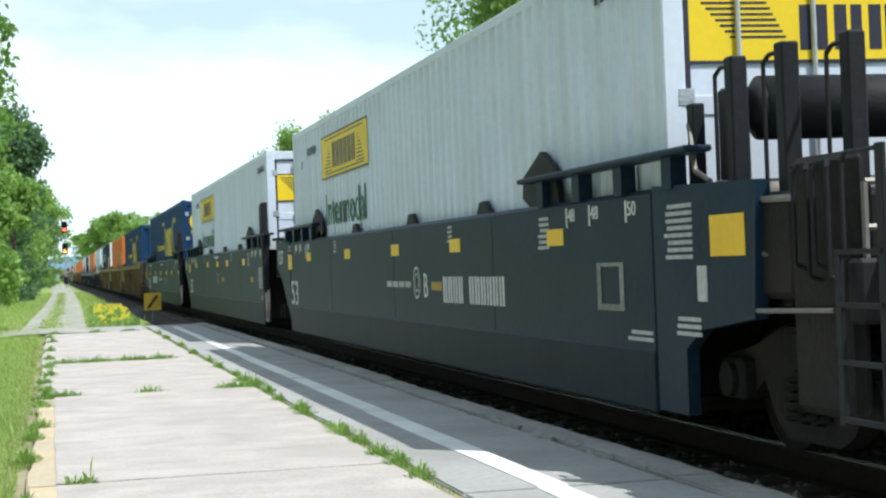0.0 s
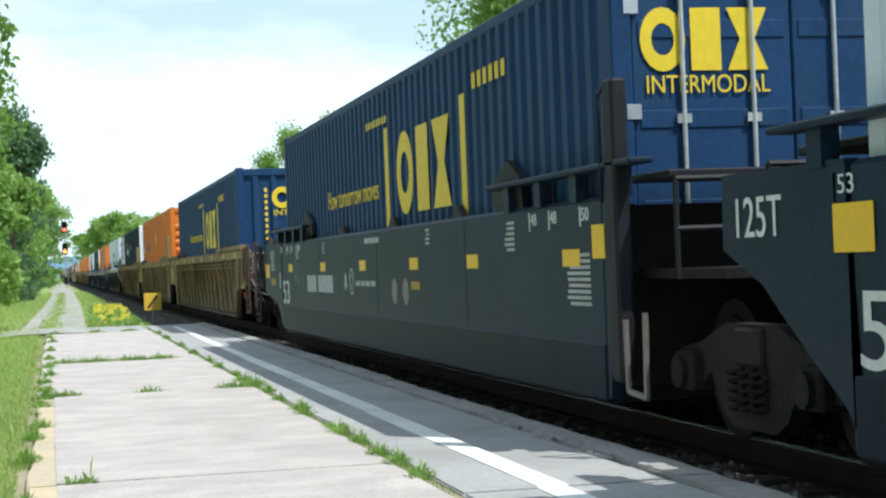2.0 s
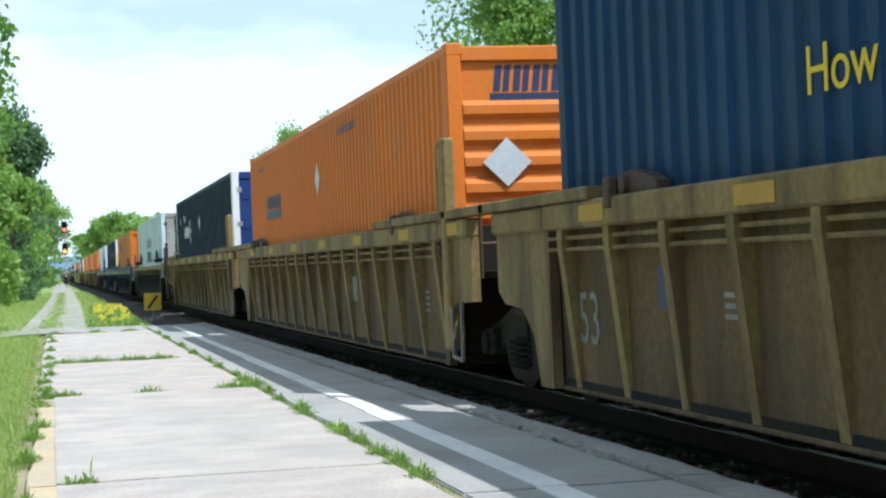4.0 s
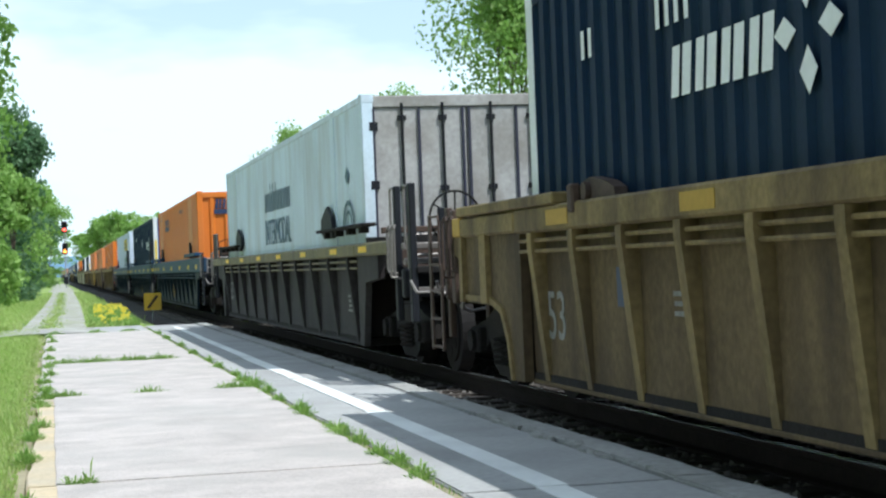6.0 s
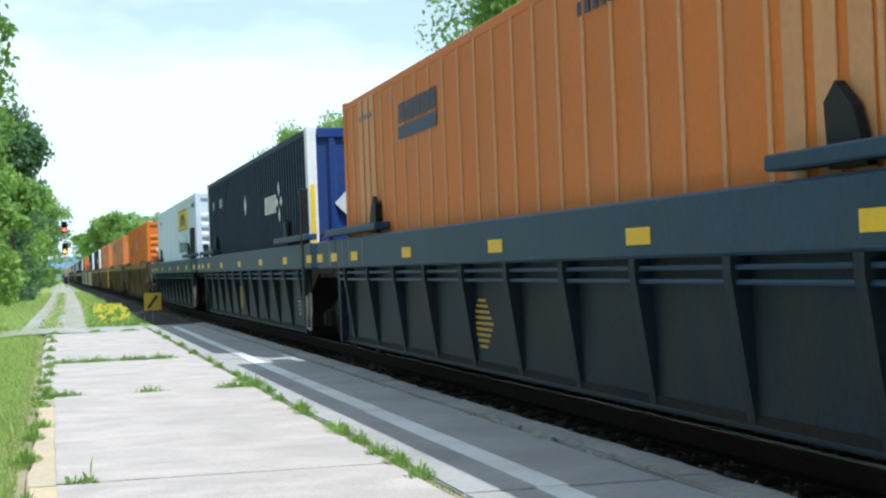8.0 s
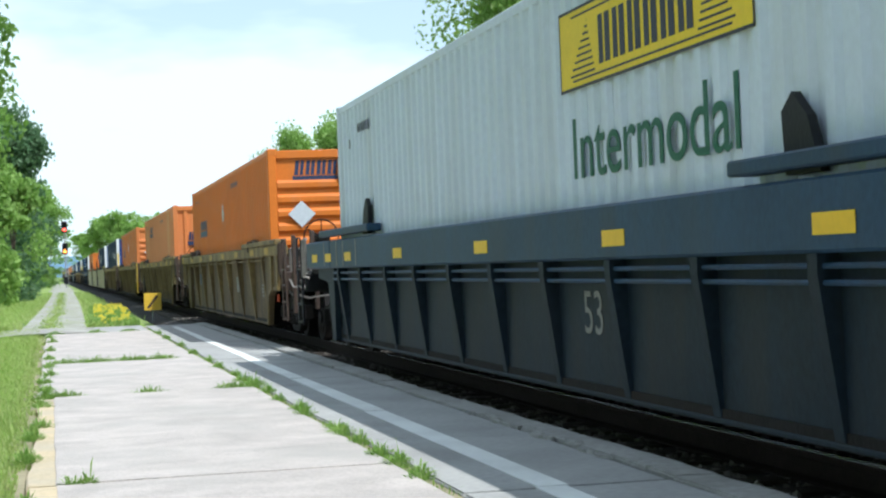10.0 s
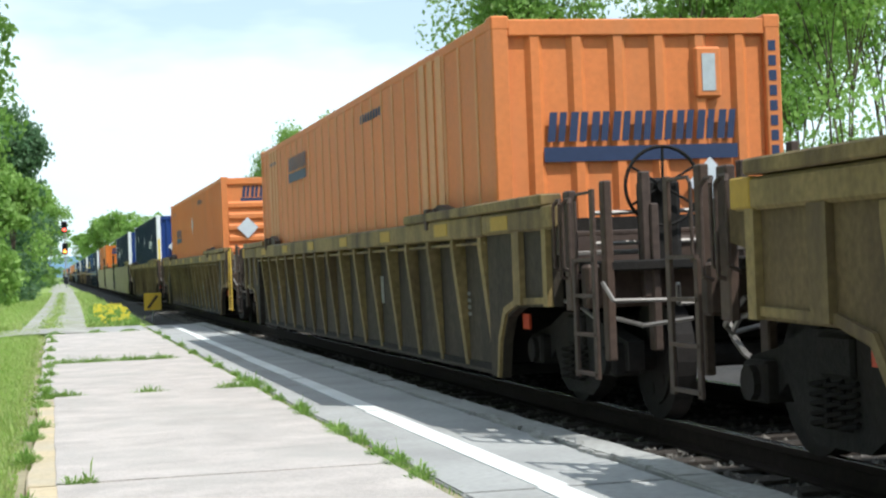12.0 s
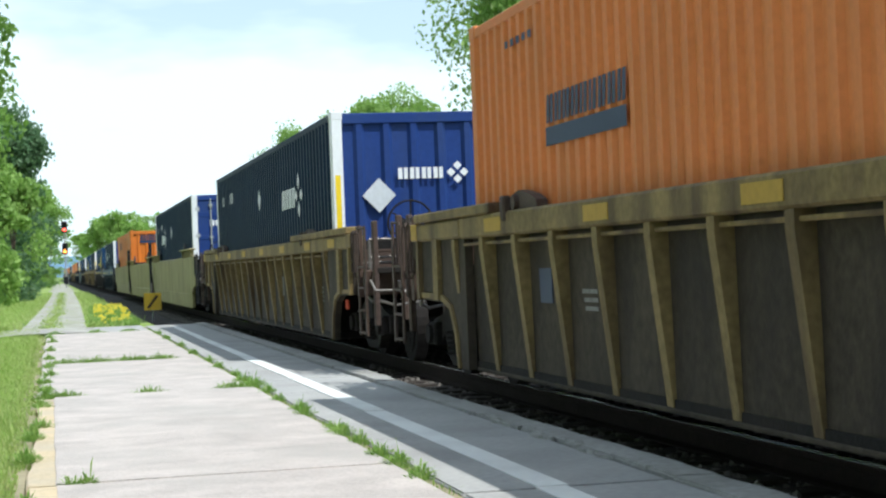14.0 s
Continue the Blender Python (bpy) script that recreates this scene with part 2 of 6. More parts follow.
M = {
    "concrete": material("concrete", (0.52, 0.465, 0.435), 0.9, vary=0.2, grain=16, dirt=(0.41, 0.385, 0.36), dirt_amount=0.4, bump=0.8, bump_scale=80),
    "kerb": material("kerb_concrete", (0.36, 0.35, 0.33), 0.9, vary=0.22, grain=6, dirt=(0.2, 0.19, 0.17), bump=0.5, bump_scale=50),
    "strip": material("worn_asphalt", (0.375, 0.37, 0.36), 0.92, vary=0.14, grain=7, dirt=(0.27, 0.26, 0.25), dirt_amount=0.35, bump=0.4, bump_scale=90),
    "line": material("white_paint", (0.78, 0.78, 0.76), 0.75, vary=0.08, grain=9, dirt=(0.5, 0.49, 0.47), dirt_amount=0.3, bump=0.2),
    "edge_paint": material("faded_orange_paint", (0.52, 0.42, 0.28), 0.9, vary=0.2, grain=9, dirt=(0.42, 0.38, 0.31), dirt_amount=0.6, bump=0.4),
    "gravel": material("gravel", (0.36, 0.345, 0.32), 0.95, vary=0.35, grain=9, dirt=(0.2, 0.25, 0.08), dirt_amount=0.55, bump=0.8, bump_scale=30),
    # bed near-black and stones darkened: shade under the train put into the colour
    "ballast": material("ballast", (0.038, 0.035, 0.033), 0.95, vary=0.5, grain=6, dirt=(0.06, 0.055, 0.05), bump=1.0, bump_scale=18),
    "stone": material("ballast_stone", (0.15, 0.135, 0.12), 0.95, vary=0.4, grain=8, bump=0.3, spread=0.3),
    "soil": material("dry_soil", (0.30, 0.26, 0.17), 0.95, vary=0.3, grain=8, dirt=(0.16, 0.2, 0.06), dirt_amount=0.5, bump=0.6),
    "grass": material("meadow", (0.21, 0.30, 0.07), 0.95, vary=0.4, grain=4, dirt=(0.31, 0.33, 0.15), dirt_amount=0.45, bump=0.9, bump_scale=25),
    "tie": material("creosoted_wood", (0.045, 0.036, 0.03), 0.9, vary=0.3, bump=0.5),
    # rail sides carry the shade under the cars in their near-black base
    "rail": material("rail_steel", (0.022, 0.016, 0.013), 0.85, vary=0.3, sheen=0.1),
    "railtop": material("polished_rail", (0.55, 0.54, 0.53), 0.25, metal=1.0, vary=0.1),
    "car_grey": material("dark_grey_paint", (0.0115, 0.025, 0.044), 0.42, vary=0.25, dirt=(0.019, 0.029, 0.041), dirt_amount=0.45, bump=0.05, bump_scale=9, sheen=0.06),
    # lower panels: dust streaks over the side grey, darkened to imitate shade low down
    "grey_low": material("dusty_shaded_grey_paint", (0.008, 0.0145, 0.025), 0.45, vary=0.25, dirt=(0.015, 0.020, 0.028), dirt_amount=0.45, streak=True, bump=0.06, bump_scale=9, sheen=0.05),
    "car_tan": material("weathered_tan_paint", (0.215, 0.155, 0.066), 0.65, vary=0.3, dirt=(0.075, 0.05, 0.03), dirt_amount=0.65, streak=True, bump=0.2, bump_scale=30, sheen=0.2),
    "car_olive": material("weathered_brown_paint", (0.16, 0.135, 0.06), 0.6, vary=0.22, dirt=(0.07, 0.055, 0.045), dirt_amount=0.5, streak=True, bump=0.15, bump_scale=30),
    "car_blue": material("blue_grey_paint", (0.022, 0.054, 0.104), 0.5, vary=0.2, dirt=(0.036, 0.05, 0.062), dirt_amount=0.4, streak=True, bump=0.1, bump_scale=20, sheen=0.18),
    # sheets behind the ribs: dirt, plus shade put into a darkened base colour
    "tan_sheet": material("grimy_shaded_brown_sheet", (0.056, 0.045, 0.033), 0.75, vary=0.4, grain=4, dirt=(0.028, 0.023, 0.021), dirt_amount=0.6, streak=True, bump=0.2, bump_scale=30, sheen=0.15),
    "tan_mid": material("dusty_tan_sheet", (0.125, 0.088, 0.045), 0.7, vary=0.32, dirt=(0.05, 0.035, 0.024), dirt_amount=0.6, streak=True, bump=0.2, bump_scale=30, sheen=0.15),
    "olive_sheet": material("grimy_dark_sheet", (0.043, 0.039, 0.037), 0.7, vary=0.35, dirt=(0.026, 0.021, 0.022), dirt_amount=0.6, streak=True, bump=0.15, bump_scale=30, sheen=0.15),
    "blue_sheet": material("dusty_shaded_slate_sheet", (0.013, 0.023, 0.034), 0.6, vary=0.28, dirt=(0.026, 0.028, 0.028), dirt_amount=0.5, streak=True, bump=0.12, bump_scale=20, sheen=0.15),
    "ladder_yellow": material("yellow_ladder_paint", (0.62, 0.40, 0.06), 0.6, vary=0.15),
    "red": material("red_paint", (0.45, 0.06, 0.025), 0.6, vary=0.15),
    "car_lime": material("pale_tan_paint", (0.30, 0.26, 0.13), 0.6, vary=0.18, dirt=(0.14, 0.11, 0.06), dirt_amount=0.5, streak=True, sheen=0.2),
    "grime": material("truck_steel", (0.015, 0.0135, 0.0125), 0.85, vary=0.35, dirt=(0.035, 0.024, 0.017), dirt_amount=0.3, bump=0.3, sheen=0.2),
    "wheel": material("wheel_steel", (0.014, 0.0125, 0.012), 0.75, vary=0.3, dirt=(0.03, 0.022, 0.018), sheen=0.15),
    "tread": material("wheel_tread", (0.6, 0.59, 0.58), 0.3, metal=1.0, vary=0.1),
    "black": material("black_steel", (0.013, 0.014, 0.018), 0.6, vary=0.25, dirt=(0.02, 0.019, 0.018), sheen=0.2),
    "rust": material("brown_steel", (0.062, 0.042, 0.034), 0.7, vary=0.35, dirt=(0.09, 0.05, 0.03), dirt_amount=0.3),
    "yellow": material("reflective_yellow", (0.80, 0.50, 0.02), 0.45, vary=0.06, bump=0.0),
    "dim_yellow": material("dull_yellow", (0.40, 0.25, 0.04), 0.6, vary=0.12, bump=0.0),
    "white_mark": material("stencil_white", (0.62, 0.63, 0.62), 0.6, vary=0.15, bump=0.0),
    "pale_mark": material("worn_stencil", (0.40, 0.405, 0.40), 0.65, vary=0.25, bump=0.0),
    "faint_mark": material("faded_stencil", (0.22, 0.215, 0.20), 0.7, vary=0.3, bump=0.0),
    "box_white": material("white_container_paint", (0.61, 0.67, 0.78), 0.5, vary=0.06, dirt=(0.50, 0.52, 0.54), dirt_amount=0.3, streak=True, bump=0.05),
    "reefer_end": material("soiled_door_paint", (0.36, 0.345, 0.33), 0.6, vary=0.2, dirt=(0.19, 0.165, 0.135), dirt_amount=0.65, bump=0.05),
    "reefer": material("aged_white_paint", (0.57, 0.66, 0.74), 0.5, vary=0.1, dirt=(0.40, 0.41, 0.40), dirt_amount=0.4, streak=True, bump=0.05),
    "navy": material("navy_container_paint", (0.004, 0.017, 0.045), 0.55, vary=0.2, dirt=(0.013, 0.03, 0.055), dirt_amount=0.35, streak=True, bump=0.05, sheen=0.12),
    "bluebox_blue": material("blue_container_paint", (0.012, 0.044, 0.115), 0.55, vary=0.2, dirt=(0.028, 0.062, 0.115), dirt_amount=0.35, streak=True, bump=0.05, sheen=0.15),
    "navybox_blue": material("blue_end_wall_paint", (0.015, 0.042, 0.18), 0.5, vary=0.12, dirt=(0.035, 0.06, 0.15), dirt_amount=0.3, streak=True, bump=0.05, sheen=0.2),
    "orange": material("orange_container_paint", (0.62, 0.165, 0.018), 0.55, vary=0.08, dirt=(0.5, 0.18, 0.06), dirt_amount=0.3, streak=True, bump=0.05),
    "orange_old": material("faded_orange_container_paint", (0.64, 0.2, 0.06), 0.55, vary=0.1, dirt=(0.5, 0.2, 0.08), dirt_amount=0.35, streak=True, bump=0.05),
    "orange_pale": material("pale_orange_paint", (0.62, 0.30, 0.14), 0.55, vary=0.1, dirt=(0.5, 0.26, 0.12), dirt_amount=0.3, streak=True, bump=0.05),
    "roof": material("container_roof", (0.3, 0.3, 0.3), 0.6, vary=0.2),
    "logo_yellow": material("logo_yellow", (0.80, 0.57, 0.02), 0.5, vary=0.05, bump=0.0),
    "bluebox_yellow": material("letter_yellow", (0.72, 0.53, 0.03), 0.5, vary=0.08, bump=0.0),
    "logo_black": material("logo_black", (0.03, 0.03, 0.05), 0.5, vary=0.1, bump=0.0),
    "logo_green": material("letter_green", (0.015, 0.10, 0.06), 0.5, vary=0.1, bump=0.0),
    "logo_navy": material("logo_navy", (0.03, 0.045, 0.10), 0.5, vary=0.1, bump=0.0),
    "logo_white": material("logo_white", (0.75, 0.76, 0.78), 0.5, vary=0.06, bump=0.0),
    "logo_teal": material("logo_slate", (0.06, 0.12, 0.17), 0.5, vary=0.15, bump=0.0),
    "placard": material("aluminium_placard", (0.62, 0.64, 0.68), 0.4, metal=0.2, vary=0.1, bump=0.0),
    "worn_steel": material("worn_steel", (0.20, 0.18, 0.165), 0.5, metal=0.4, vary=0.2),
    "chrome": material("galvanised_steel", (0.55, 0.55, 0.55), 0.35, metal=0.8, vary=0.12),
    "sign": material("yellow_sign", (0.75, 0.47, 0.05), 0.5, vary=0.12, dirt=(0.5, 0.33, 0.08)),
    "bark": material("bark", (0.11, 0.085, 0.065), 0.95, vary=0.35, grain=8, bump=0.8, bump_scale=14),
    "signal_red": material("lit_red_lens", (1.0, 0.10, 0.06), 0.3, vary=0.0, bump=0.0, emit=5.0),
    "signal_amber": material("lit_amber_lens", (1.0, 0.30, 0.05), 0.3, vary=0.0, bump=0.0, emit=5.0),
    "mast": material("grey_mast", (0.32, 0.32, 0.32), 0.5, metal=0.5, vary=0.2),
    "hill": material("haze_tinted_hills", (0.14, 0.24, 0.34), 1.0, vary=0.1, grain=0.01, bump=0.0),
    "leaf": leaf_material("leaves", (0.12, 0.24, 0.04), (0.24, 0.40, 0.09)),
    "leaf_light": leaf_material("light_leaves", (0.19, 0.34, 0.06), (0.34, 0.50, 0.14)),
    "leaf_dark": leaf_material("dark_leaves", (0.08, 0.17, 0.07), (0.17, 0.28, 0.14)),
    "blade": leaf_material("grass_blades", (0.25, 0.41, 0.07), (0.48, 0.55, 0.20)),
    "weed": leaf_material("weed_leaves", (0.15, 0.31, 0.05), (0.34, 0.48, 0.12)),
    "flower": leaf_material("yellow_flowers", (0.62, 0.50, 0.02), (0.72, 0.60, 0.05)),
}


# ---- building blocks ----
def box(bm, x0, y0, z0, x1, y1, z1, bevel=0.0):
    vs = [bm.verts.new(p) for p in ((x0, y0, z0), (x1, y0, z0), (x1, y1, z0), (x0, y1, z0), (x0, y0, z1), (x1, y0, z1), (x1, y1, z1), (x0, y1, z1))]
    fs = [bm.faces.new([vs[i] for i in f]) for f in ((3, 2, 1, 0), (4, 5, 6, 7), (0, 1, 5, 4), (1, 2, 6, 5), (2, 3, 7, 6), (3, 0, 4, 7))]
    if bevel:
        es = {e for f in fs for e in f.edges}
        bmesh.ops.bevel(bm, geom=list(es), offset=bevel, segments=1, affect="EDGES")


def prism(bm, outline, x0, x1):
    """An outline in (y, z), drawn out along x from x0 to x1."""
    a = [bm.verts.new((x0, y, z)) for y, z in outline]
    b = [bm.verts.new((x1, y, z)) for y, z in outline]
    k = len(a)
    bm.faces.new(a)
    bm.faces.new(b[::-1])
    for i in range(k):
        bm.faces.new((a[i], b[i], b[(i + 1) % k], a[(i + 1) % k]))
    bmesh.ops.recalc_face_normals(bm, faces=bm.faces[:])


def tube(bm, p0, p1, r, n=8, r1=None):
    p0, p1 = Vector(p0), Vector(p1)
    q = (p1 - p0).to_track_quat("Z", "Y")
    rings = []
    for p, rr in ((p0, r), (p1, r if r1 is None else r1)):
        rings.append([bm.verts.new(p + q @ Vector((rr * math.cos(a * 2 * math.pi / n), rr * math.sin(a * 2 * math.pi / n), 0))) for a in range(n)])
    for i in range(n):
        bm.faces.new((rings[0][i], rings[0][(i + 1) % n], rings[1][(i + 1) % n], rings[1][i]))
    bm.faces.new(rings[0][::-1])
    bm.faces.new(rings[1])


def bent(bm, pts, r, n=6):
    for a, b in zip(pts, pts[1:]):
        tube(bm, a, b, r, n)


def link(name, bm, mat, parent=None, label="", smooth=False):
    me = bpy.data.meshes.new(name)
    bm.to_mesh(me)
    bm.free()
    me.materials.append(M[mat])
    if smooth:
        for p in me.polygons:
            p.use_smooth = True
    ob = new(name, me)
    if parent:
        ob.parent = parent
    if name in ("number_bars", "end_bars", "sign_device", "side_device", "end_device"):
        tagged(ob, label or "row of small painted bars", kind="stuff")
    elif label:
        tagged(ob, label)
    return ob


def part(name, bm, mat, parent, label="", smooth=False):
    return link(name, bm, mat, parent, label, smooth)


def shared(name, me, parent, m=None):
    """One more object on a mesh that alike pieces share."""
    ob = new(name, me)
    ob.parent = parent
    if m is not None:
        ob.matrix_basis = m
    return ob


def boxes(*items):
    bm = bmesh.new()
    for it in items:
        box(bm, *it)
    return bm


def lettering(text, size, depth=0.002, stretch=1.0):
    """A mesh of the built-in font, upright in x-z, reading along +x, with its left foot at the origin."""
    cu = bpy.data.curves.new("lettering", "FONT")
    cu.body, cu.size, cu.extrude, cu.offset = text, size, depth, 0.0
    ob = bpy.data.objects.new("lettering", cu)
    scene.collection.objects.link(ob)
    me = bpy.data.meshes.new_from_object(ob.evaluated_get(bpy.context.evaluated_depsgraph_get()))
    bpy.data.objects.remove(ob)
    bpy.data.curves.remove(cu)
    me.transform(Matrix.Rotation(math.pi / 2, 4, "X") @ Matrix.Diagonal((stretch, 1, 1, 1)))
    return me


def writing(name, text, height, width, mat, parent, m, label=""):
    """Letters fitted to a width and height, placed by m (x along the words, z up)."""
    me = lettering(text, 1.0)
    xs = [v.co.x for v in me.vertices]
    zs = [v.co.z for v in me.vertices]
    sx, sz = width / (max(xs) - min(xs)), height / (max(zs) - min(zs))
    me.transform(Matrix.Diagonal((sx, 1, sz, 1)) @ Matrix.Translation((-min(xs), 0, -min(zs))))
    me.materials.append(M[mat])
    ob = shared(name, me, parent, m)
    if label:
        tagged(ob, label)
    return ob


# words on the near side read from far to near: along -y, seen from -x
def near_side(x, y, z):
    return Matrix.Translation((x, y, z)) @ Matrix.Rotation(-math.pi / 2, 4, "Z")


def rear_face(x, y, z):
    return Matrix.Translation((x, y, z))


def plate_bars(bm, spans, z0, z1, x):
    """Flat bars on the near side: spans of (y, y) between two heights."""
    for a, b in spans:
        box(bm, x - 0.004, min(a, b), z0, x, max(a, b), z1)


# ---- ground and track ----
def sheet(name, x0, y0, x1, y1, z, nx, ny, mat, rough=0.0, label="", cat=""):
    bm = bmesh.new()
    grid = [[bm.verts.new((x0 + (x1 - x0) * i / nx, y0 + (y1 - y0) * j / ny, z + (noise.noise(((x0 + (x1 - x0) * i / nx) * 0.7, (y0 + (y1 - y0) * j / ny) * 0.7, z)) * rough if rough else 0))) for i in range(nx + 1)] for j in range(ny + 1)]
    for j in range(ny):
        for i in range(nx):
            bm.faces.new((grid[j][i], grid[j][i + 1], grid[j + 1][i + 1], grid[j + 1][i]))
    ob = link(name, bm, mat, smooth=True)
    return tagged(ob, label, cat, kind="structure")


def build_ground():
    sheet("ground", -3000, -200, 3000, 4000, -0.42, 2, 2, "grass", label="sunlit green meadow around the railway line", cat="ground")
    # grassy bank beside the platform and on past its end
    sheet("bank", -14.0, -5.0, -0.2, 300, -0.165, 30, 300, "grass", 0.03, "bright green grass verge beside the platform", "grass")
    sheet("verge", -0.2, 43.0, 2.5, 300, -0.18, 8, 200, "grass", 0.03, "low grass strip between path and ballast", "grass")
    # gravel path from the platform's end into the distance
    bm = bmesh.new()
    rows = []
    for j in range(121):
        y = 38.6 + (j / 120) ** 1.6 * 260
        mid = -0.10 + 1.15 * (1 - math.exp(-(y - 38) / 80)) + 0.1 * math.sin(y * 0.11)
        half = 1.0 + 0.12 * math.sin(y * 0.5) + 0.08 * math.sin(y * 1.7)
        rows.append([bm.verts.new((mid + half * k, y, -0.085 - 0.03 * abs(k) ** 3 + 0.012 * noise.noise((k * 3, y, 4)))) for k in (-1, -0.6, -0.2, 0.2, 0.6, 1)])
    for a, b in zip(rows, rows[1:]):
        for i in range(5):
            bm.faces.new((a[i], a[i + 1], b[i + 1], b[i]))
    tagged(link("path", bm, "gravel", smooth=True), "pale worn gravel path beside the railway", "path", kind="structure")
    # ballast bed with a shoulder
    bm = bmesh.new()
    prof = [(-2.55, -0.45), (-1.55, -0.235), (-1.3, -0.2), (1.3, -0.2), (2.3, -0.23), (8.5, -0.40), (9.5, -0.46)]
    rows = []
    for j in range(241):
        y = -30 + (j / 240) ** 2 * 830
        rows.append([bm.verts.new((TRACK_X + x, y, z + 0.02 * noise.noise((x * 2, y * 2, 1)))) for x, z in prof])
    for a, b in zip(rows, rows[1:]):
        for i in range(len(prof) - 1):
            bm.faces.new((a[i], a[i + 1], b[i + 1], b[i]))
    tagged(link("ballast", bm, "ballast", smooth=True), "crushed stone ballast under the track, darkened to stand in for shade", "ballast", kind="structure")
    # loose stones along the near shoulder and between the rails
    rnd = random.Random(5)
    vs, fs = [], []
    for k in range(9000):
        y = 5 + rnd.random() ** 1.7 * 60
        x = TRACK_X + rnd.uniform(-1.62, 1.2)
        r = rnd.uniform(0.018, 0.042)
        c = Vector((x, y, -0.21 + r * 0.5))
        base = len(vs)
        turn = Euler((rnd.uniform(0, 6), rnd.uniform(0, 6), rnd.uniform(0, 6))).to_matrix()
        for d in ((1, 0, 0), (-1, 0, 0), (0, 1, 0), (0, -1, 0), (0, 0, 1), (0, 0, -1)):
            vs.append(c + turn @ (Vector(d) * r * rnd.uniform(0.75, 1.15)))
        for f in ((0, 2, 4), (2, 1, 4), (1, 3, 4), (3, 0, 4), (2, 0, 5), (1, 2, 5), (3, 1, 5), (0, 3, 5)):
            fs.append([base + i for i in f])
    me = bpy.data.meshes.new("ballast_stones")
    me.from_pydata([tuple(v) for v in vs], [], fs)
    me.materials.append(M["stone"])
    tagged(new("ballast_stones", me), "loose grey and brown crushed stones", "stones", kind="stuff")
    # rails and ties
    for side in (-1, 1):
        bm = bmesh.new()
        c = TRACK_X + side * 0.7525
        half = [(0.07, -0.175), (0.07, -0.16), (0.011, -0.145), (0.011, -0.05), (0.036, -0.04), (0.036, -0.004)]
        outline = half + [(-x, z) for x, z in half[::-1]]
        a = [bm.verts.new((c + x, -30, z)) for x, z in outline]
        b = [bm.verts.new((c + x, 800, z)) for x, z in outline]
        for i in range(12):
            bm.faces.new((a[i], b[i], b[(i + 1) % 12], a[(i + 1) % 12]))
        bm.faces.new(a)
        bm.faces.new(b[::-1])
        bmesh.ops.recalc_face_normals(bm, faces=bm.faces[:])
        rail = tagged(link("rail", bm, "rail"), "rusty steel rail darkened to stand in for shade, with a polished head", "rail", "rails", "structure")
        bm = bmesh.new()
        box(bm, c - 0.03, -30, -0.0045, c + 0.03, 800, 0.0)
        part("rail_head", bm, "railtop", rail, "polished running surface")
    ties = tagged(new("ties"), "dark creosoted wooden ties in the ballast", "ties", kind="structure")
    bm = boxes((-1.3, -0.115, -0.36, 1.3, 0.115, -0.176))
    me = bpy.data.meshes.new("tie")
    bm.to_mesh(me)
    bm.free()
    me.materials.append(M["tie"])
    for k in range(140):
        shared("tie", me, ties, Matrix.Translation((TRACK_X + 0.02 * math.sin(k * 7.3), 4 + k * 0.53, 0)))
    # far hills, with the distance haze put into their blue colour
    bm = bmesh.new()
    prev = None
    for k in range(61):
        x = -900 + k * 40
        h = 38 + 22 * math.sin(k * 0.23 + 0.6) + 6 * math.sin(k * 0.9)
        row = (bm.verts.new((x, 3000, -5)), bm.verts.new((x, 3080, h)), bm.verts.new((x, 3600, h * 0.7)))
        if prev:
            bm.faces.new((prev[0], row[0], row[1], prev[1]))
            bm.faces.new((prev[1], row[1], row[2], prev[2]))
        prev = row
    tagged(link("hills", bm, "hill", smooth=True), "wooded hills far away, tinted blue to imitate haze", "hills", kind="structure")


def slab(name, outline, z0, z1, mat, parent, bevel=0.012):
    bm = bmesh.new()
    a = [bm.verts.new((x, y, z1)) for x, y in outline]
    b = [bm.verts.new((x, y, z0)) for x, y in outline]
    top = bm.faces.new(a)
    k = len(a)
    for i in range(k):
        bm.faces.new((a[(i + 1) % k], a[i], b[i], b[(i + 1) % k]))
    bmesh.ops.recalc_face_normals(bm, faces=bm.faces[:])
    bmesh.ops.bevel(bm, geom=list(top.edges), offset=bevel, segments=2, affect="EDGES")
    return part(name, bm, mat, parent)


def rough_rect(x0, y0, x1, y1, rnd, step=0.6, amp=0.012):
    """A rectangle whose edges are a little chipped."""
    pts = []
    n = max(2, int((x1 - x0) / step))
    m = max(2, int((y1 - y0) / step))
    for i in range(n):
        pts.append((x0 + (x1 - x0) * i / n, y0 + rnd.uniform(-amp, amp)))
    for i in range(m):
        pts.append((x1 + rnd.uniform(-amp, amp), y0 + (y1 - y0) * i / m))
    for i in range(n):
        pts.append((x1 - (x1 - x0) * i / n, y1 + rnd.uniform(-amp, amp)))
    for i in range(m):
        pts.append((x0 + rnd.uniform(-amp, amp), y1 - (y1 - y0) * i / m))
    return pts


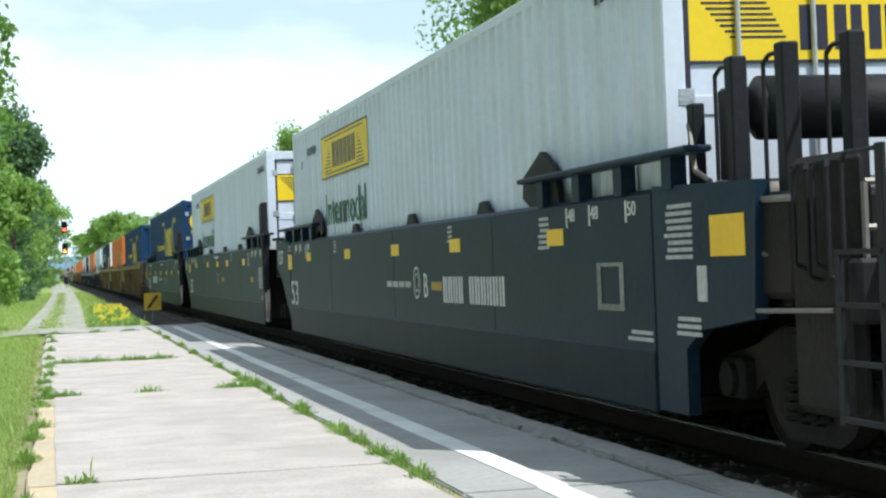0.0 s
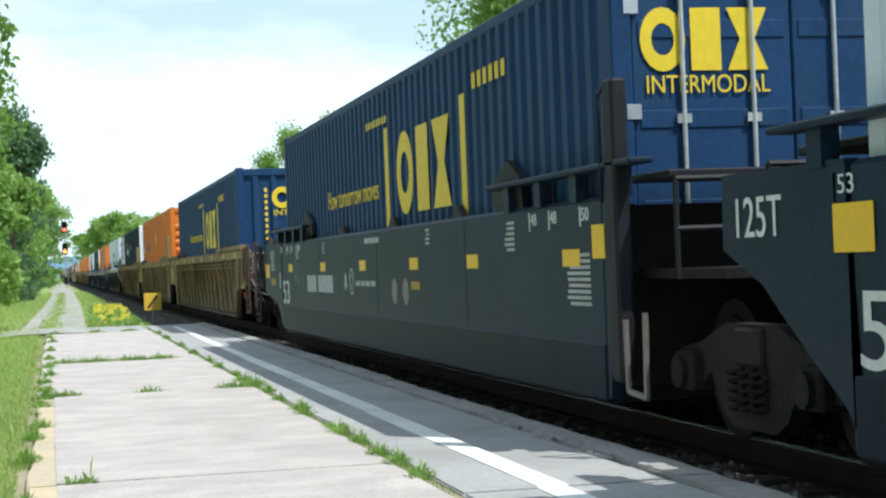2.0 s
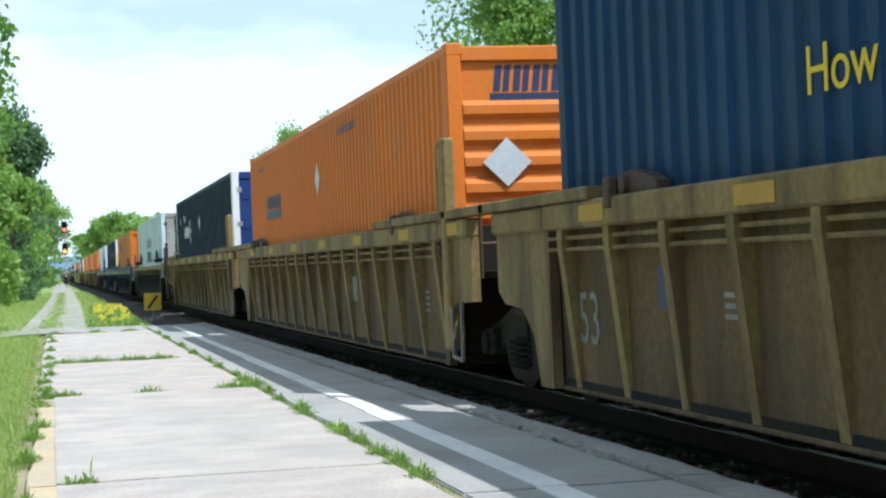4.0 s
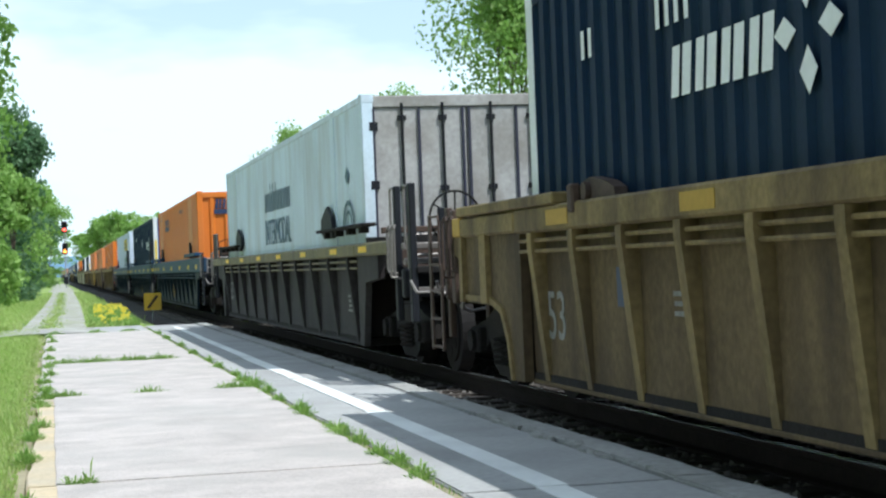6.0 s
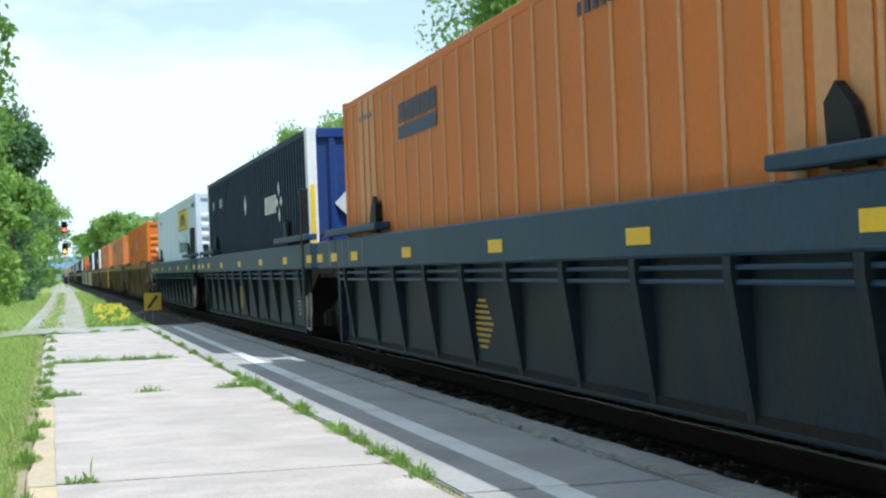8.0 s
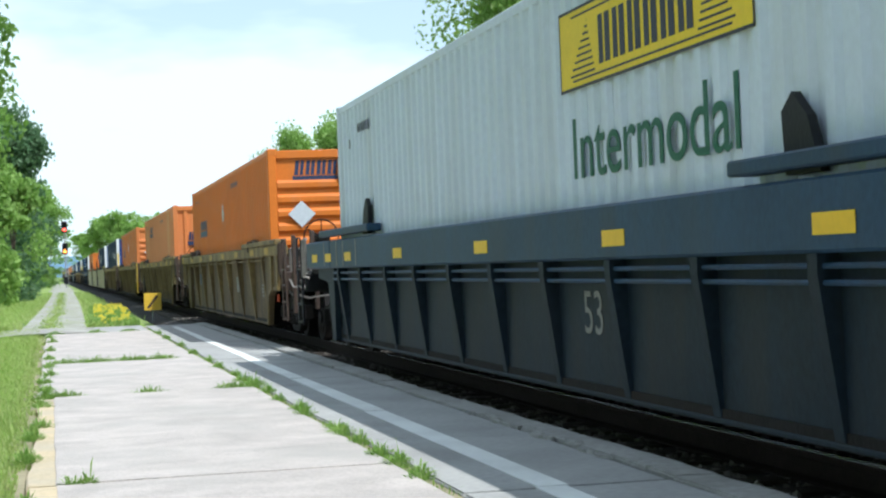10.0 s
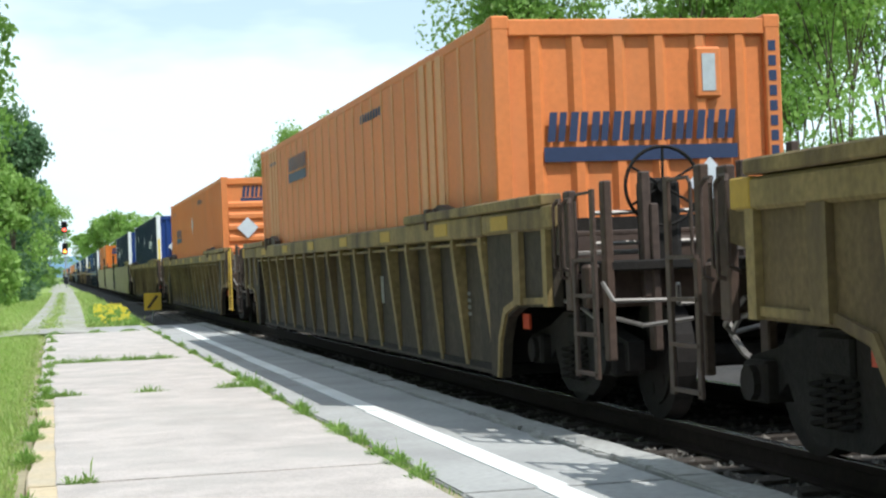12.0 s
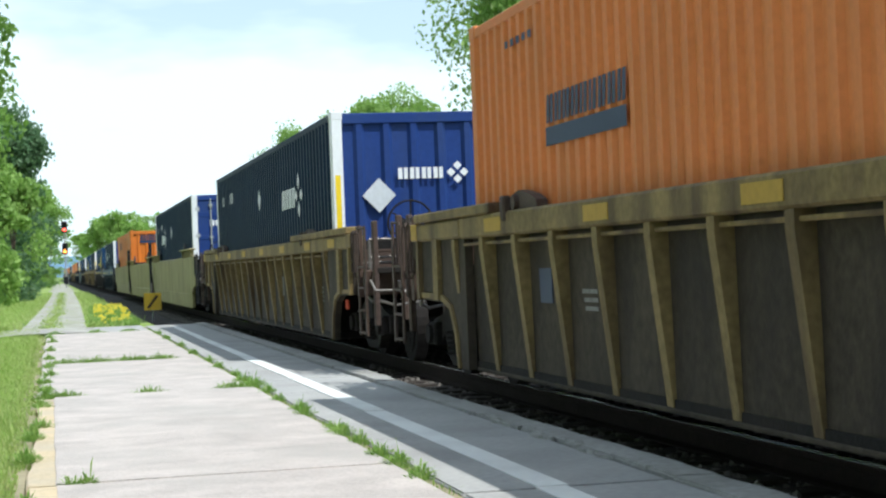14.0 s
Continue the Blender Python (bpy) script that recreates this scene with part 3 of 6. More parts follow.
def build_platform():
    rnd = random.Random(3)
    plat = tagged(new("platform"), "old cracked concrete station platform with weeds in its joints", "platform", kind="structure")
    joints = [-6.0, 2.3, 10.62, 18.35, 25.3, 38.45]
    for a, b in zip(joints, joints[1:]):
        slab("concrete_slab", rough_rect(-0.03, a + 0.008, 2.05, b - 0.008, rnd, amp=0.006), PLAT_Z - 0.25, PLAT_Z + rnd.uniform(-0.003, 0.003), "concrete", plat, 0.005)
    for a, b in zip(joints, joints[1:]):
        m = 12
        ragged = [(-0.20 + rnd.uniform(-0.02, 0.03), b - 0.02 - (b - a - 0.04) * i / m) for i in range(m + 1)]
        slab("edge_slab", [(0.02, a + 0.014), (0.02, b - 0.014)] + ragged, PLAT_Z - 0.25, PLAT_Z - 0.007, "edge_paint" if b < 19 else "concrete", plat)
    strips = [-6.0, 1.0, 9.0, 14.4, 19.2, 24.3, 33.0, 41.5]
    for a, b in zip(strips, strips[1:]):
        slab("track_side_slab", rough_rect(2.12, a + 0.012, 3.305, b - 0.012, rnd), PLAT_Z - 0.25, PLAT_Z + rnd.uniform(-0.005, 0.004), "strip", plat)
    for k in range(16):
        a = -6 + k * 3.0
        slab("kerb_stone", rough_rect(3.335, a + 0.006, 3.585, a + 2.994, rnd, step=0.25, amp=0.018), PLAT_Z - 0.28, PLAT_Z + rnd.uniform(0.004, 0.022), "kerb", plat)
    # broken filler along the kerb
    for k in range(26):
        y = 9.6 + k * 0.16 + rnd.uniform(-0.05, 0.05)
        x, r = 3.34 + 0.05 * math.sin(k * 0.9) + rnd.uniform(-0.02, 0.02), rnd.uniform(0.02, 0.05)
        ring = [(x + r * rnd.uniform(0.5, 1.0) * math.cos(a), y + r * rnd.uniform(2.0, 3.6) * math.sin(a)) for a in (0.2, 1.1, 2.2, 3.2, 4.1, 5.2)]
        slab("broken_filler", ring, PLAT_Z - 0.02, PLAT_Z + rnd.uniform(0.020, 0.030), "kerb", plat, 0.006)
    # seam under the weeds
    slab("seam_soil", [(2.0, -6), (2.16, -6), (2.16, 41), (2.0, 41)], PLAT_Z - 0.25, PLAT_Z - 0.02, "soil", plat)
    slab("end_ramp", rough_rect(-0.2, 38.5, 2.05, 42.6, rnd, amp=0.06), PLAT_Z - 0.3, PLAT_Z - 0.012, "strip", plat)
    slab("dry_edge", [(-0.42, -6), (-0.205, -6), (-0.205, 38), (-0.42, 38)], PLAT_Z - 0.25, PLAT_Z - 0.045, "soil", plat)
    # cracks that wander across the slabs
    for x0, y0, x1, y1 in ((0.3, 13.2, 0.9, 13.5), (0.1, 16.6, 0.42, 16.2), (1.2, 15.0, 2.0, 15.3), (0.5, 21.6, 1.5, 21.4), (0.2, 30.0, 1.9, 31.0), (2.2, 12.0, 3.1, 11.8), (2.2, 16.9, 3.15, 17.1), (2.3, 21.7, 3.1, 21.5), (1.0, 11.6, 1.9, 12.0)):
        bm = bmesh.new()
        last = None
        for i in range(13):
            q = i / 12
            p = Vector((x0 + (x1 - x0) * q + rnd.uniform(-0.015, 0.015), y0 + (y1 - y0) * q + rnd.uniform(-0.05, 0.05), PLAT_Z + 0.0075))
            w = 0.0012 + 0.0028 * rnd.random()
            row = (bm.verts.new(p + Vector((0, w, 0))), bm.verts.new(p - Vector((0, w, 0))))
            if last:
                bm.faces.new((last[0], last[1], row[1], row[0]))
            last = row
        part("crack", bm, "grime", plat)
    # painted safety line, a little broken at the joints
    for a, b, c0, c1 in ((-6, 9.0, 2.53, 2.70), (9.03, 14.35, 2.55, 2.725), (14.45, 19.1, 2.57, 2.735), (19.3, 24.25, 2.575, 2.735), (24.35, 32.9, 2.60, 2.74), (33.1, 39.8, 2.63, 2.76)):
        bm = boxes((c0, a, PLAT_Z - 0.02, c1, b, PLAT_Z + 0.008))
        part("painted_line", bm, "line", plat, "worn white painted safety line")


# ---- the train ----
def build_truck(car, y):
    """A freight truck: two side frames, bolster, springs and two wheelsets, under the car at y."""
    bm = boxes((-1.15, -0.2, 0.5, 1.15, 0.2, 0.72, 0.02))
    truck = part("truck", bm, "grime", car, "dirty cast steel freight truck")
    truck.matrix_basis = Matrix.Translation((0, y, 0))
    for s in (-1, 1):
        bm = bmesh.new()
        prism(bm, [(-1.12, 0.36), (-1.12, 0.56), (-0.75, 0.62), (-0.35, 0.74), (0.35, 0.74), (0.75, 0.62), (1.12, 0.56), (1.12, 0.36), (0.75, 0.36), (0.62, 0.44), (0.46, 0.22), (0.3, 0.14), (-0.3, 0.14), (-0.46, 0.22), (-0.62, 0.44), (-0.75, 0.36)], s * 1.0, s * 1.12)
        part("side_frame", bm, "grime", truck)
        for k in (-0.16, 0, 0.16):
            bm = bmesh.new()
            for j in range(20):
                a, b = j * 1.57, (j + 1) * 1.57
                tube(bm, (s * 1.14 + 0.06 * math.cos(a), k + 0.06 * math.sin(a), 0.24 + j * 0.0125), (s * 1.14 + 0.06 * math.cos(b), k + 0.06 * math.sin(b), 0.2525 + j * 0.0125), 0.014, 5)
            part("spring", bm, "grime", truck)
        for e in (-0.89, 0.89):
            bm = boxes((min(s * 1.0, s * 1.2), e - 0.15, 0.32, max(s * 1.0, s * 1.2), e + 0.15, 0.55, 0.02))
            tube(bm, (s * 1.19, e, 0.43), (s * 1.24, e, 0.43), 0.1, 10)
            part("bearing_cap", bm, "grime", truck)
    for e in (-0.89, 0.89):
        bm = bmesh.new()
        tube(bm, (-1.0, 0, 0), (1.0, 0, 0), 0.085, 8)
        for s in (-1, 1):
            tube(bm, (s * 0.70, 0, 0), (s * 0.84, 0, 0), 0.43, 28)
            tube(bm, (s * 0.84, 0, 0), (s * 0.86, 0, 0), 0.33, 20)
            for k in range(6):
                a = k * math.pi / 3
                tube(bm, (s * 0.86, 0.22 * math.cos(a), 0.22 * math.sin(a)), (s * 0.868, 0.22 * math.cos(a), 0.22 * math.sin(a)), 0.055, 8)
        w = part("wheel", bm, "wheel", truck, "worn steel wheel pair")
        w.matrix_basis = Matrix.Translation((0, e, 0.43))


HALF = 8.075
GAP_ART = 1.72           # from the container's end to the middle of an articulated joint
GAP_CPL = 3.68           # the same to the coupler's face


def ladder(bm, x, y, z0, z1, w, n, r=0.014):
    for d in (0, w):
        tube(bm, (x, y + d, z0), (x, y + d, z1), r, 6)
    for k in range(n):
        z = z0 + (z1 - z0) * k / (n - 1)
        tube(bm, (x, y, z), (x, y + w, z), r, 6)


def block(x0, y0, z0, x1, y1, z1, bevel=0.0):
    return boxes((min(x0, x1), min(y0, y1), z0, max(x0, x1), max(y0, y1), z1, bevel))


def drum(car, y, z):
    """Air reservoir lying across the end of the car on two brackets."""
    bm = bmesh.new()
    for x0, x1, r0, r1 in ((-1.02, -0.96, 0.11, 0.18), (-0.96, 0.9, 0.185, 0.185), (0.9, 0.96, 0.18, 0.11)):
        tube(bm, (x0, y, z), (x1, y, z), r0, 20, r1)
    tank = part("air_reservoir", bm, "black", car, "dark steel air reservoir across the car end", smooth=True)
    for x in (-1.05, 0.5):
        part("bracket", block(x - 0.12, y - 0.1, z - 0.5, x, y + 0.1, z + 0.12, 0.02), "black", tank)


def coupled_end(car, s, paint, brake, style, rung="", tank=False, sheet_paint="tan_mid"):
    """End platform, truck, ladders and coupler; s = -1 is the rear, 1 the front."""
    e = HALF
    Y = lambda d: s * (e + d)
    for side in (-1, 1):
        bm = bmesh.new()
        pts = [(0.02, 0.2), (0.02, 1.42), (1.5, 1.42), (2.3, 1.38), (2.3, 1.22), (1.9, 1.15), (1.9, 0.80), (0.95, 0.78), (0.62, 0.70), (0.45, 0.5), (0.36, 0.2)]
        if style == "smooth":
            pts = [(0.02, 0.22), (0.02, 1.56), (1.57, 1.52), (1.50, 0.80), (0.75, 0.72), (0.5, 0.6), (0.5, 0.22)] if s < 0 else [(0.02, 0.22), (0.02, 1.56), (2.18, 1.56), (2.18, 0.78), (1.35, 0.66), (0.65, 0.60), (0.05, 0.22)]
        if paint in ("car_blue", "car_olive"):
            pts = [(0.02, 0.2), (0.02, 1.4), (1.3, 1.4), (1.3, 1.0), (0.5, 0.95), (0.25, 0.2)]
        prism(bm, [(Y(d), z) for d, z in pts], side * 1.33, side * 1.405)
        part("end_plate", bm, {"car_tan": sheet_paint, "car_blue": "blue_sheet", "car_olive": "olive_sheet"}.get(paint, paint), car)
        if style != "smooth":
            lo, hi = {"car_blue": (1.13, 1.49), "car_olive": (1.26, 1.41)}.get(paint, (1.36, 1.53))
            part("end_beam", block(side * 1.28, Y(0.03), lo, side * 1.452, Y(2.05), hi, 0.02), paint, car)
            for d, w in ((0.95, 0.2), (1.78, 0.11)) if paint == "car_tan" else ():
                part("end_stiffener", block(side * 1.405, Y(d), 0.8, side * 1.45, Y(d + w), lo + 0.01), paint, car)
            if paint == "car_tan":
                bm = bmesh.new()
                rim = [(0.34, 0.2), (0.43, 0.5), (0.60, 0.72), (0.94, 0.80), (1.88, 0.82)]
                wide = [(0.28, 0.2), (0.37, 0.53), (0.56, 0.77), (0.92, 0.85), (1.88, 0.87)]
                prism(bm, [(Y(d), z) for d, z in rim + wide[::-1]], side * 1.405, side * 1.43)
                part("arch_rim", bm, paint, car)
                part("chord_cap", block(side * 1.40, Y(1.80), 1.37, side * 1.458, Y(2.06), 1.535, 0.01), "dim_yellow" if s > 0 else paint, car)
    part("deck", block(-1.3, Y(0.0), 1.05, 1.3, Y(2.9), 1.12, 0.01), "grime", car)
    part("centre_sill", block(-0.25, Y(0.0), 0.66, 0.25, Y(3.2), 1.05, 0.02), "grime", car)
    part("end_sill", block(-1.40, Y(2.55), 0.80, 1.40, Y(2.68), 1.10, 0.02), "rust" if paint == "car_tan" else "black", car)
    part("end_sheet", block(-1.30, Y(1.6), 1.12, 1.30, Y(1.66), 1.34), "rust" if paint in ("car_tan", "car_olive") else "black", car)
    part("bulkhead", block(-1.3, Y(0.03), 0.3, 1.3, Y(0.12), 1.48), "grime", car)
    bm = bmesh.new()
    for z in (1.24, 1.45):
        tube(bm, (-1.32, Y(2.6), z), (1.32, Y(2.6), z), 0.018, 6)
    for x in (-1.32, -0.3, 0.6, 1.32):
        tube(bm, (x, Y(2.6), 1.08), (x, Y(2.6), 1.45), 0.018, 6)
    part("end_rail", bm, "worn_steel", car)
    bm = block(-0.14, Y(2.9), 0.72, 0.14, Y(3.5), 0.98, 0.03)
    box(bm, -0.2, min(Y(3.45), Y(3.72)), 0.70, 0.12, max(Y(3.45), Y(3.72)), 1.0, 0.05)
    part("coupler", bm, "rust", car, "rusty knuckle coupler")
    bm = bmesh.new()
    bent(bm, [(-1.40, Y(3.02), 0.98), (-1.36, Y(3.12), 0.86), (-0.4, Y(3.3), 0.84), (-0.2, Y(3.4), 0.9)], 0.015)
    part("uncoupling_lever", bm, "worn_steel", car)
    bm = bmesh.new()
    for k in range(8):
        a0, a1 = k / 8 * math.pi, (k + 1) / 8 * math.pi
        tube(bm, (0.0 - 0.25 * math.cos(a0) - 0.3, Y(3.05 + 0.55 * k / 8), 0.72 - 0.36 * math.sin(a0)), (0.0 - 0.25 * math.cos(a1) - 0.3, Y(3.05 + 0.55 * (k + 1) / 8), 0.72 - 0.36 * math.sin(a1)), 0.024, 6)
    part("air_hose", bm, "worn_steel", car, "worn grey air hose")
    steel = {"car_tan": "rust"}.get(paint, "black")
    for side in (-1, 1):
        x = side * 1.45
        for d in (2.12, 2.34):
            bm = bmesh.new()
            bent(bm, [(x - side * 0.06, Y(d), 1.05), (x, Y(d), 1.08), (x, Y(d), 1.52), (x - side * 0.02, Y(d + 0.03), 1.56), (x - side * 0.02, Y(d + 0.12), 1.56), (x, Y(d + 0.15), 1.52), (x, Y(d + 0.15), 1.02), (x - side * 0.06, Y(d + 0.15), 1.0)], 0.013)
            part("grab_iron", bm, "rust" if paint == "car_tan" else "black" if style == "smooth" else "worn_steel", car)
        up = 1.60 if side == -1 else 1.3
        if paint == "car_olive":
            continue
        bm = block(x - 0.012, Y(2.98), 0.34, x + 0.012, Y(3.05), up, 0.004)
        lad = part("side_ladder", bm, rung or steel, car)
        part("stile", block(x - 0.012, Y(2.55), 0.34, x + 0.012, Y(2.61), 1.12, 0.004), rung or steel, lad)
        for z in (0.36, 0.62, 0.88, 1.12):
            part("rung", block(x - 0.02, Y(2.57), z, x + 0.01, Y(3.02), z + 0.024), rung or steel, lad)
        bm = bmesh.new()
        bent(bm, [(x, Y(2.64), 1.1), (x, Y(2.64), up - 0.06), (x, Y(2.68), up - 0.02), (x, Y(3.0), up - 0.02)], 0.012)
        part("hand_rail", bm, rung or steel, lad)
    if paint == "car_tan":
        for x, d, w, z0, z1 in ((-1.38, 2.22, 0.14, 0.78, 1.62), (-1.30, 2.80, 0.10, 0.45, 1.66), (-0.95, 2.72, 0.12, 0.5, 1.5)):
            part("end_post", block(x - 0.03, Y(d), z0, x + 0.03, Y(d + w), z1, 0.01), "rust", car, "brown steel post on the car end")
        for z in (1.3, 1.16, 1.0):
            part("cross_bar", block(-1.36, Y(2.30), z, -0.2, Y(2.36), z + 0.035, 0.006), "worn_steel" if z == 1.16 else "rust", car)
        part("brake_box", block(-0.75, Y(2.1), 0.86, -0.25, Y(2.5), 1.28, 0.04), "rust", car, "brown brake gear box")
        bm = bmesh.new()
        bent(bm, [(-1.2, Y(2.5), 0.9), (-1.25, Y(2.7), 0.74), (-1.1, Y(2.95), 0.68), (-0.8, Y(3.1), 0.72)], 0.016)
        bent(bm, [(-1.32, Y(1.9), 0.84), (-1.32, Y(2.3), 0.80), (-1.28, Y(2.5), 0.72)], 0.016)
        part("brake_pipe", bm, "worn_steel", car, "bare brake pipe")
    if paint == "car_olive":
        for x, d, w in ((-1.34, 2.1, 0.1), (-1.32, 2.74, 0.13)):
            part("end_post", block(x - 0.035, Y(d), 0.55, x + 0.035, Y(d + w), 1.98, 0.01), "black", car, "tall dark post on the car end")
            bm = bmesh.new()
            bent(bm, [(x - 0.02, Y(d - 0.2), 1.35), (x - 0.02, Y(d - 0.2), 1.93), (x - 0.02, Y(d - 0.17), 1.965), (x, Y(d + 0.02), 1.965)], 0.014)
            part("hand_rail", bm, "worn_steel", car)
        for z, d in ((1.50, 1.2), (1.30, 2.3), (1.14, 2.4), (0.84, 2.75)):
            part("cross_bar", block(-1.34, Y(d), z, 1.3, Y(d + 0.08), z + 0.07, 0.01), "rust" if z > 1.4 else "worn_steel", car)
    part("flag", block(-1.30, Y(0.66), 0.60, -1.28, Y(0.84), 0.72), "red", car, "small red tag in the wheel arch") if paint == "car_tan" else None
    if brake:
        c = Vector((-0.84, Y(2.72), 1.62))
        n = 28
        bm = bmesh.new()
        for k in range(n):
            a, b = 2 * math.pi * k / n, 2 * math.pi * (k + 1) / n
            tube(bm, c + Vector((0.27 * math.cos(a), 0, 0.27 * math.sin(a))), c + Vector((0.27 * math.cos(b), 0, 0.27 * math.sin(b))), 0.013, 6)
        for k in range(6):
            a = 2 * math.pi * k / 6 + 0.5
            tube(bm, c, c + Vector((0.27 * math.cos(a), 0, 0.27 * math.sin(a))), 0.010, 6)
        tube(bm, c - Vector((0, 0.03, 0)), c + Vector((0, 0.03, 0)), 0.05, 10)
        stand = part("brake_stand", block(c.x - 0.15, Y(2.56), 1.08, c.x + 0.15, Y(2.68), 1.68, 0.04), "grime", car)
        part("brake_wheel", bm, "grime", stand, "spoked steel hand brake wheel")
        for d, h in ((-1.0, 1.72), (-0.28, 1.78), (0.1, 1.9)):
            part("end_post", block(d - 0.035, Y(2.74), 0.86, d + 0.035, Y(2.82), h, 0.01), steel, car)
    if style == "smooth":
        part("crossover_platform", block(-1.25, Y(0.08), 1.50, 1.25, Y(0.95), 1.55, 0.01), "black", car)
    if tank:
        drum(car, Y(0.62), 1.97)
        for x0, x1, d0, d1, z0, z1 in ((-1.36, -0.75, 1.3, 1.9, 0.9, 1.45), (-0.6, 0.4, 1.5, 2.2, 1.15, 1.7), (-1.38, -1.30, 1.9, 2.6, 0.35, 1.6)):
            part("brake_equipment", block(x0, Y(d0), z0, x1, Y(d1), z1, 0.04), "grime", car, "black brake gear on the end platform")
        for x, d in ((-1.25, 0.95), (-1.22, 1.55), (-1.05, 1.95), (-0.72, 2.4)):
            part("end_post", block(x - 0.05, Y(d), 0.86, x + 0.05, Y(d + 0.1), 2.22, 0.01), "black", car, "black steel post on the car end")
            bm = bmesh.new()
            bent(bm, [(x - 0.02, Y(d - 0.2), 1.3), (x - 0.02, Y(d - 0.2), 2.14), (x, Y(d - 0.17), 2.18), (x, Y(d + 0.02), 2.18)], 0.013)
            part("hand_rail", bm, "black", car)
        part("standpipe", block(-1.30, Y(0.38), 1.55, -1.22, Y(0.46), 2.02, 0.01), "black", car)
        bm = bmesh.new()
        bent(bm, [(-1.30, Y(0.4), 1.9), (-1.33, Y(0.55), 1.62), (-1.34, Y(0.8), 1.55)], 0.016)
        bent(bm, [(-1.36, Y(1.3), 1.42), (-1.36, Y(2.4), 1.40)], 0.02)
        bent(bm, [(-1.38, Y(1.42), 0.9), (-1.38, Y(1.42), 1.08), (-1.36, Y(1.5), 1.14), (-1.34, Y(1.62), 1.12)], 0.016)
        bent(bm, [(-1.39, Y(1.45), 0.84), (-1.39, Y(2.4), 0.86)], 0.014)
        part("brake_pipe", bm, "worn_steel", car, "bare steel brake pipes")
        bm = bmesh.new()
        tube(bm, (-1.34, Y(0.9), 1.46), (-0.4, Y(0.9), 1.46), 0.09, 14)
        part("air_cylinder", bm, "worn_steel", car, "pale scuffed air cylinder", smooth=True)
    build_truck(car, Y(1.55))


def articulated_end(car, s, paint, style, truck, tank=False):
    """Short end over a shared truck."""
    e = HALF
    Y = lambda d: s * (e + d)
    for side in (-1, 1):
        top = 1.56 if style == "smooth" else 1.5
        if style == "smooth":
            pts = [(0.02, 0.22), (0.02, top), (1.48, top), (1.5, 1.16), (1.0, 0.98), (0.5, 0.66), (0.1, 0.42), (-0.1, 0.22)] if s > 0 else [(0.02, 0.22), (0.02, top), (0.3, top), (0.28, 1.3), (0.06, 0.22)]
        elif paint == "car_blue":
            pts = [(0.02, 0.2), (0.02, 1.14), (0.22, 1.14), (0.10, 0.2)]
        else:
            pts = [(0.02, 0.2), (0.02, 1.48), (1.5, 1.48), (1.5, 0.9), (1.3, 0.80), (0.8, 0.77), (0.5, 0.58), (0.35, 0.2)] if s > 0 else [(0.02, 0.2), (0.02, 1.48), (1.15, 1.36), (1.15, 0.8), (0.55, 0.78), (0.3, 0.6), (0.15, 0.2)]
        bm = bmesh.new()
        prism(bm, [(Y(d), z) for d, z in pts], side * 1.33, side * 1.405)
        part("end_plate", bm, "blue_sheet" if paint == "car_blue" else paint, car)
        if style != "smooth":
            lo, hi = {"car_blue": (1.13, 1.49), "car_olive": (1.26, 1.41)}.get(paint, (1.36, 1.53))
            part("end_beam", block(side * 1.28, Y(0.03), lo, side * 1.452, Y(1.5 if s > 0 else 1.1), hi, 0.02), paint, car)
        if s < 0:
            steel = "car_tan" if paint == "car_tan" else "black"
            part("tall_post", block(side * 1.36, Y(0.28), 0.35, side * 1.47, Y(0.46), 2.28, 0.02), steel, car)
            bm = bmesh.new()
            bent(bm, [(side * 1.46, Y(0.18), 1.5), (side * 1.46, Y(0.18), 2.2), (side * 1.46, Y(0.30), 2.24)], 0.014)
            part("hand_rail", bm, steel, car)
            bm = bmesh.new()
            bent(bm, [(side * 1.44, Y(0.5), 0.75), (side * 1.44, Y(0.52), 0.3), (side * 1.44, Y(0.85), 0.28), (side * 1.44, Y(0.87), 0.8)], 0.02)
            part("stirrup_step", bm, "worn_steel", car)
    part("bulkhead", block(-1.3, Y(0.03), 0.3, 1.3, Y(0.12), 1.48), "grime", car)
    part("deck", block(-1.2, Y(0.1), 1.0, 1.2, Y(1.6), 1.06), "grime", car)
    part("centre_sill", block(-0.3, Y(0.0), 0.6, 0.3, Y(1.7), 1.0, 0.02), "grime", car)
    bm = bmesh.new()
    for z in (1.3, 1.6):
        tube(bm, (-1.3, Y(1.1), z), (1.3, Y(1.1), z), 0.02, 6)
    for x in (-1.3, -0.3, 0.5, 1.3):
        tube(bm, (x, Y(1.1), 1.0), (x, Y(1.1), 1.6), 0.018, 6)
    part("end_rail", bm, "rust" if paint == "car_tan" else "black", car)
    if style == "smooth":
        part("crossover_platform", block(-1.25, Y(0.08), 1.62, 1.25, Y(0.85), 1.67, 0.01), "black", car)
    if tank:
        drum(car, Y(0.6), 1.72)
    if truck:
        build_truck(car, Y(GAP_ART))


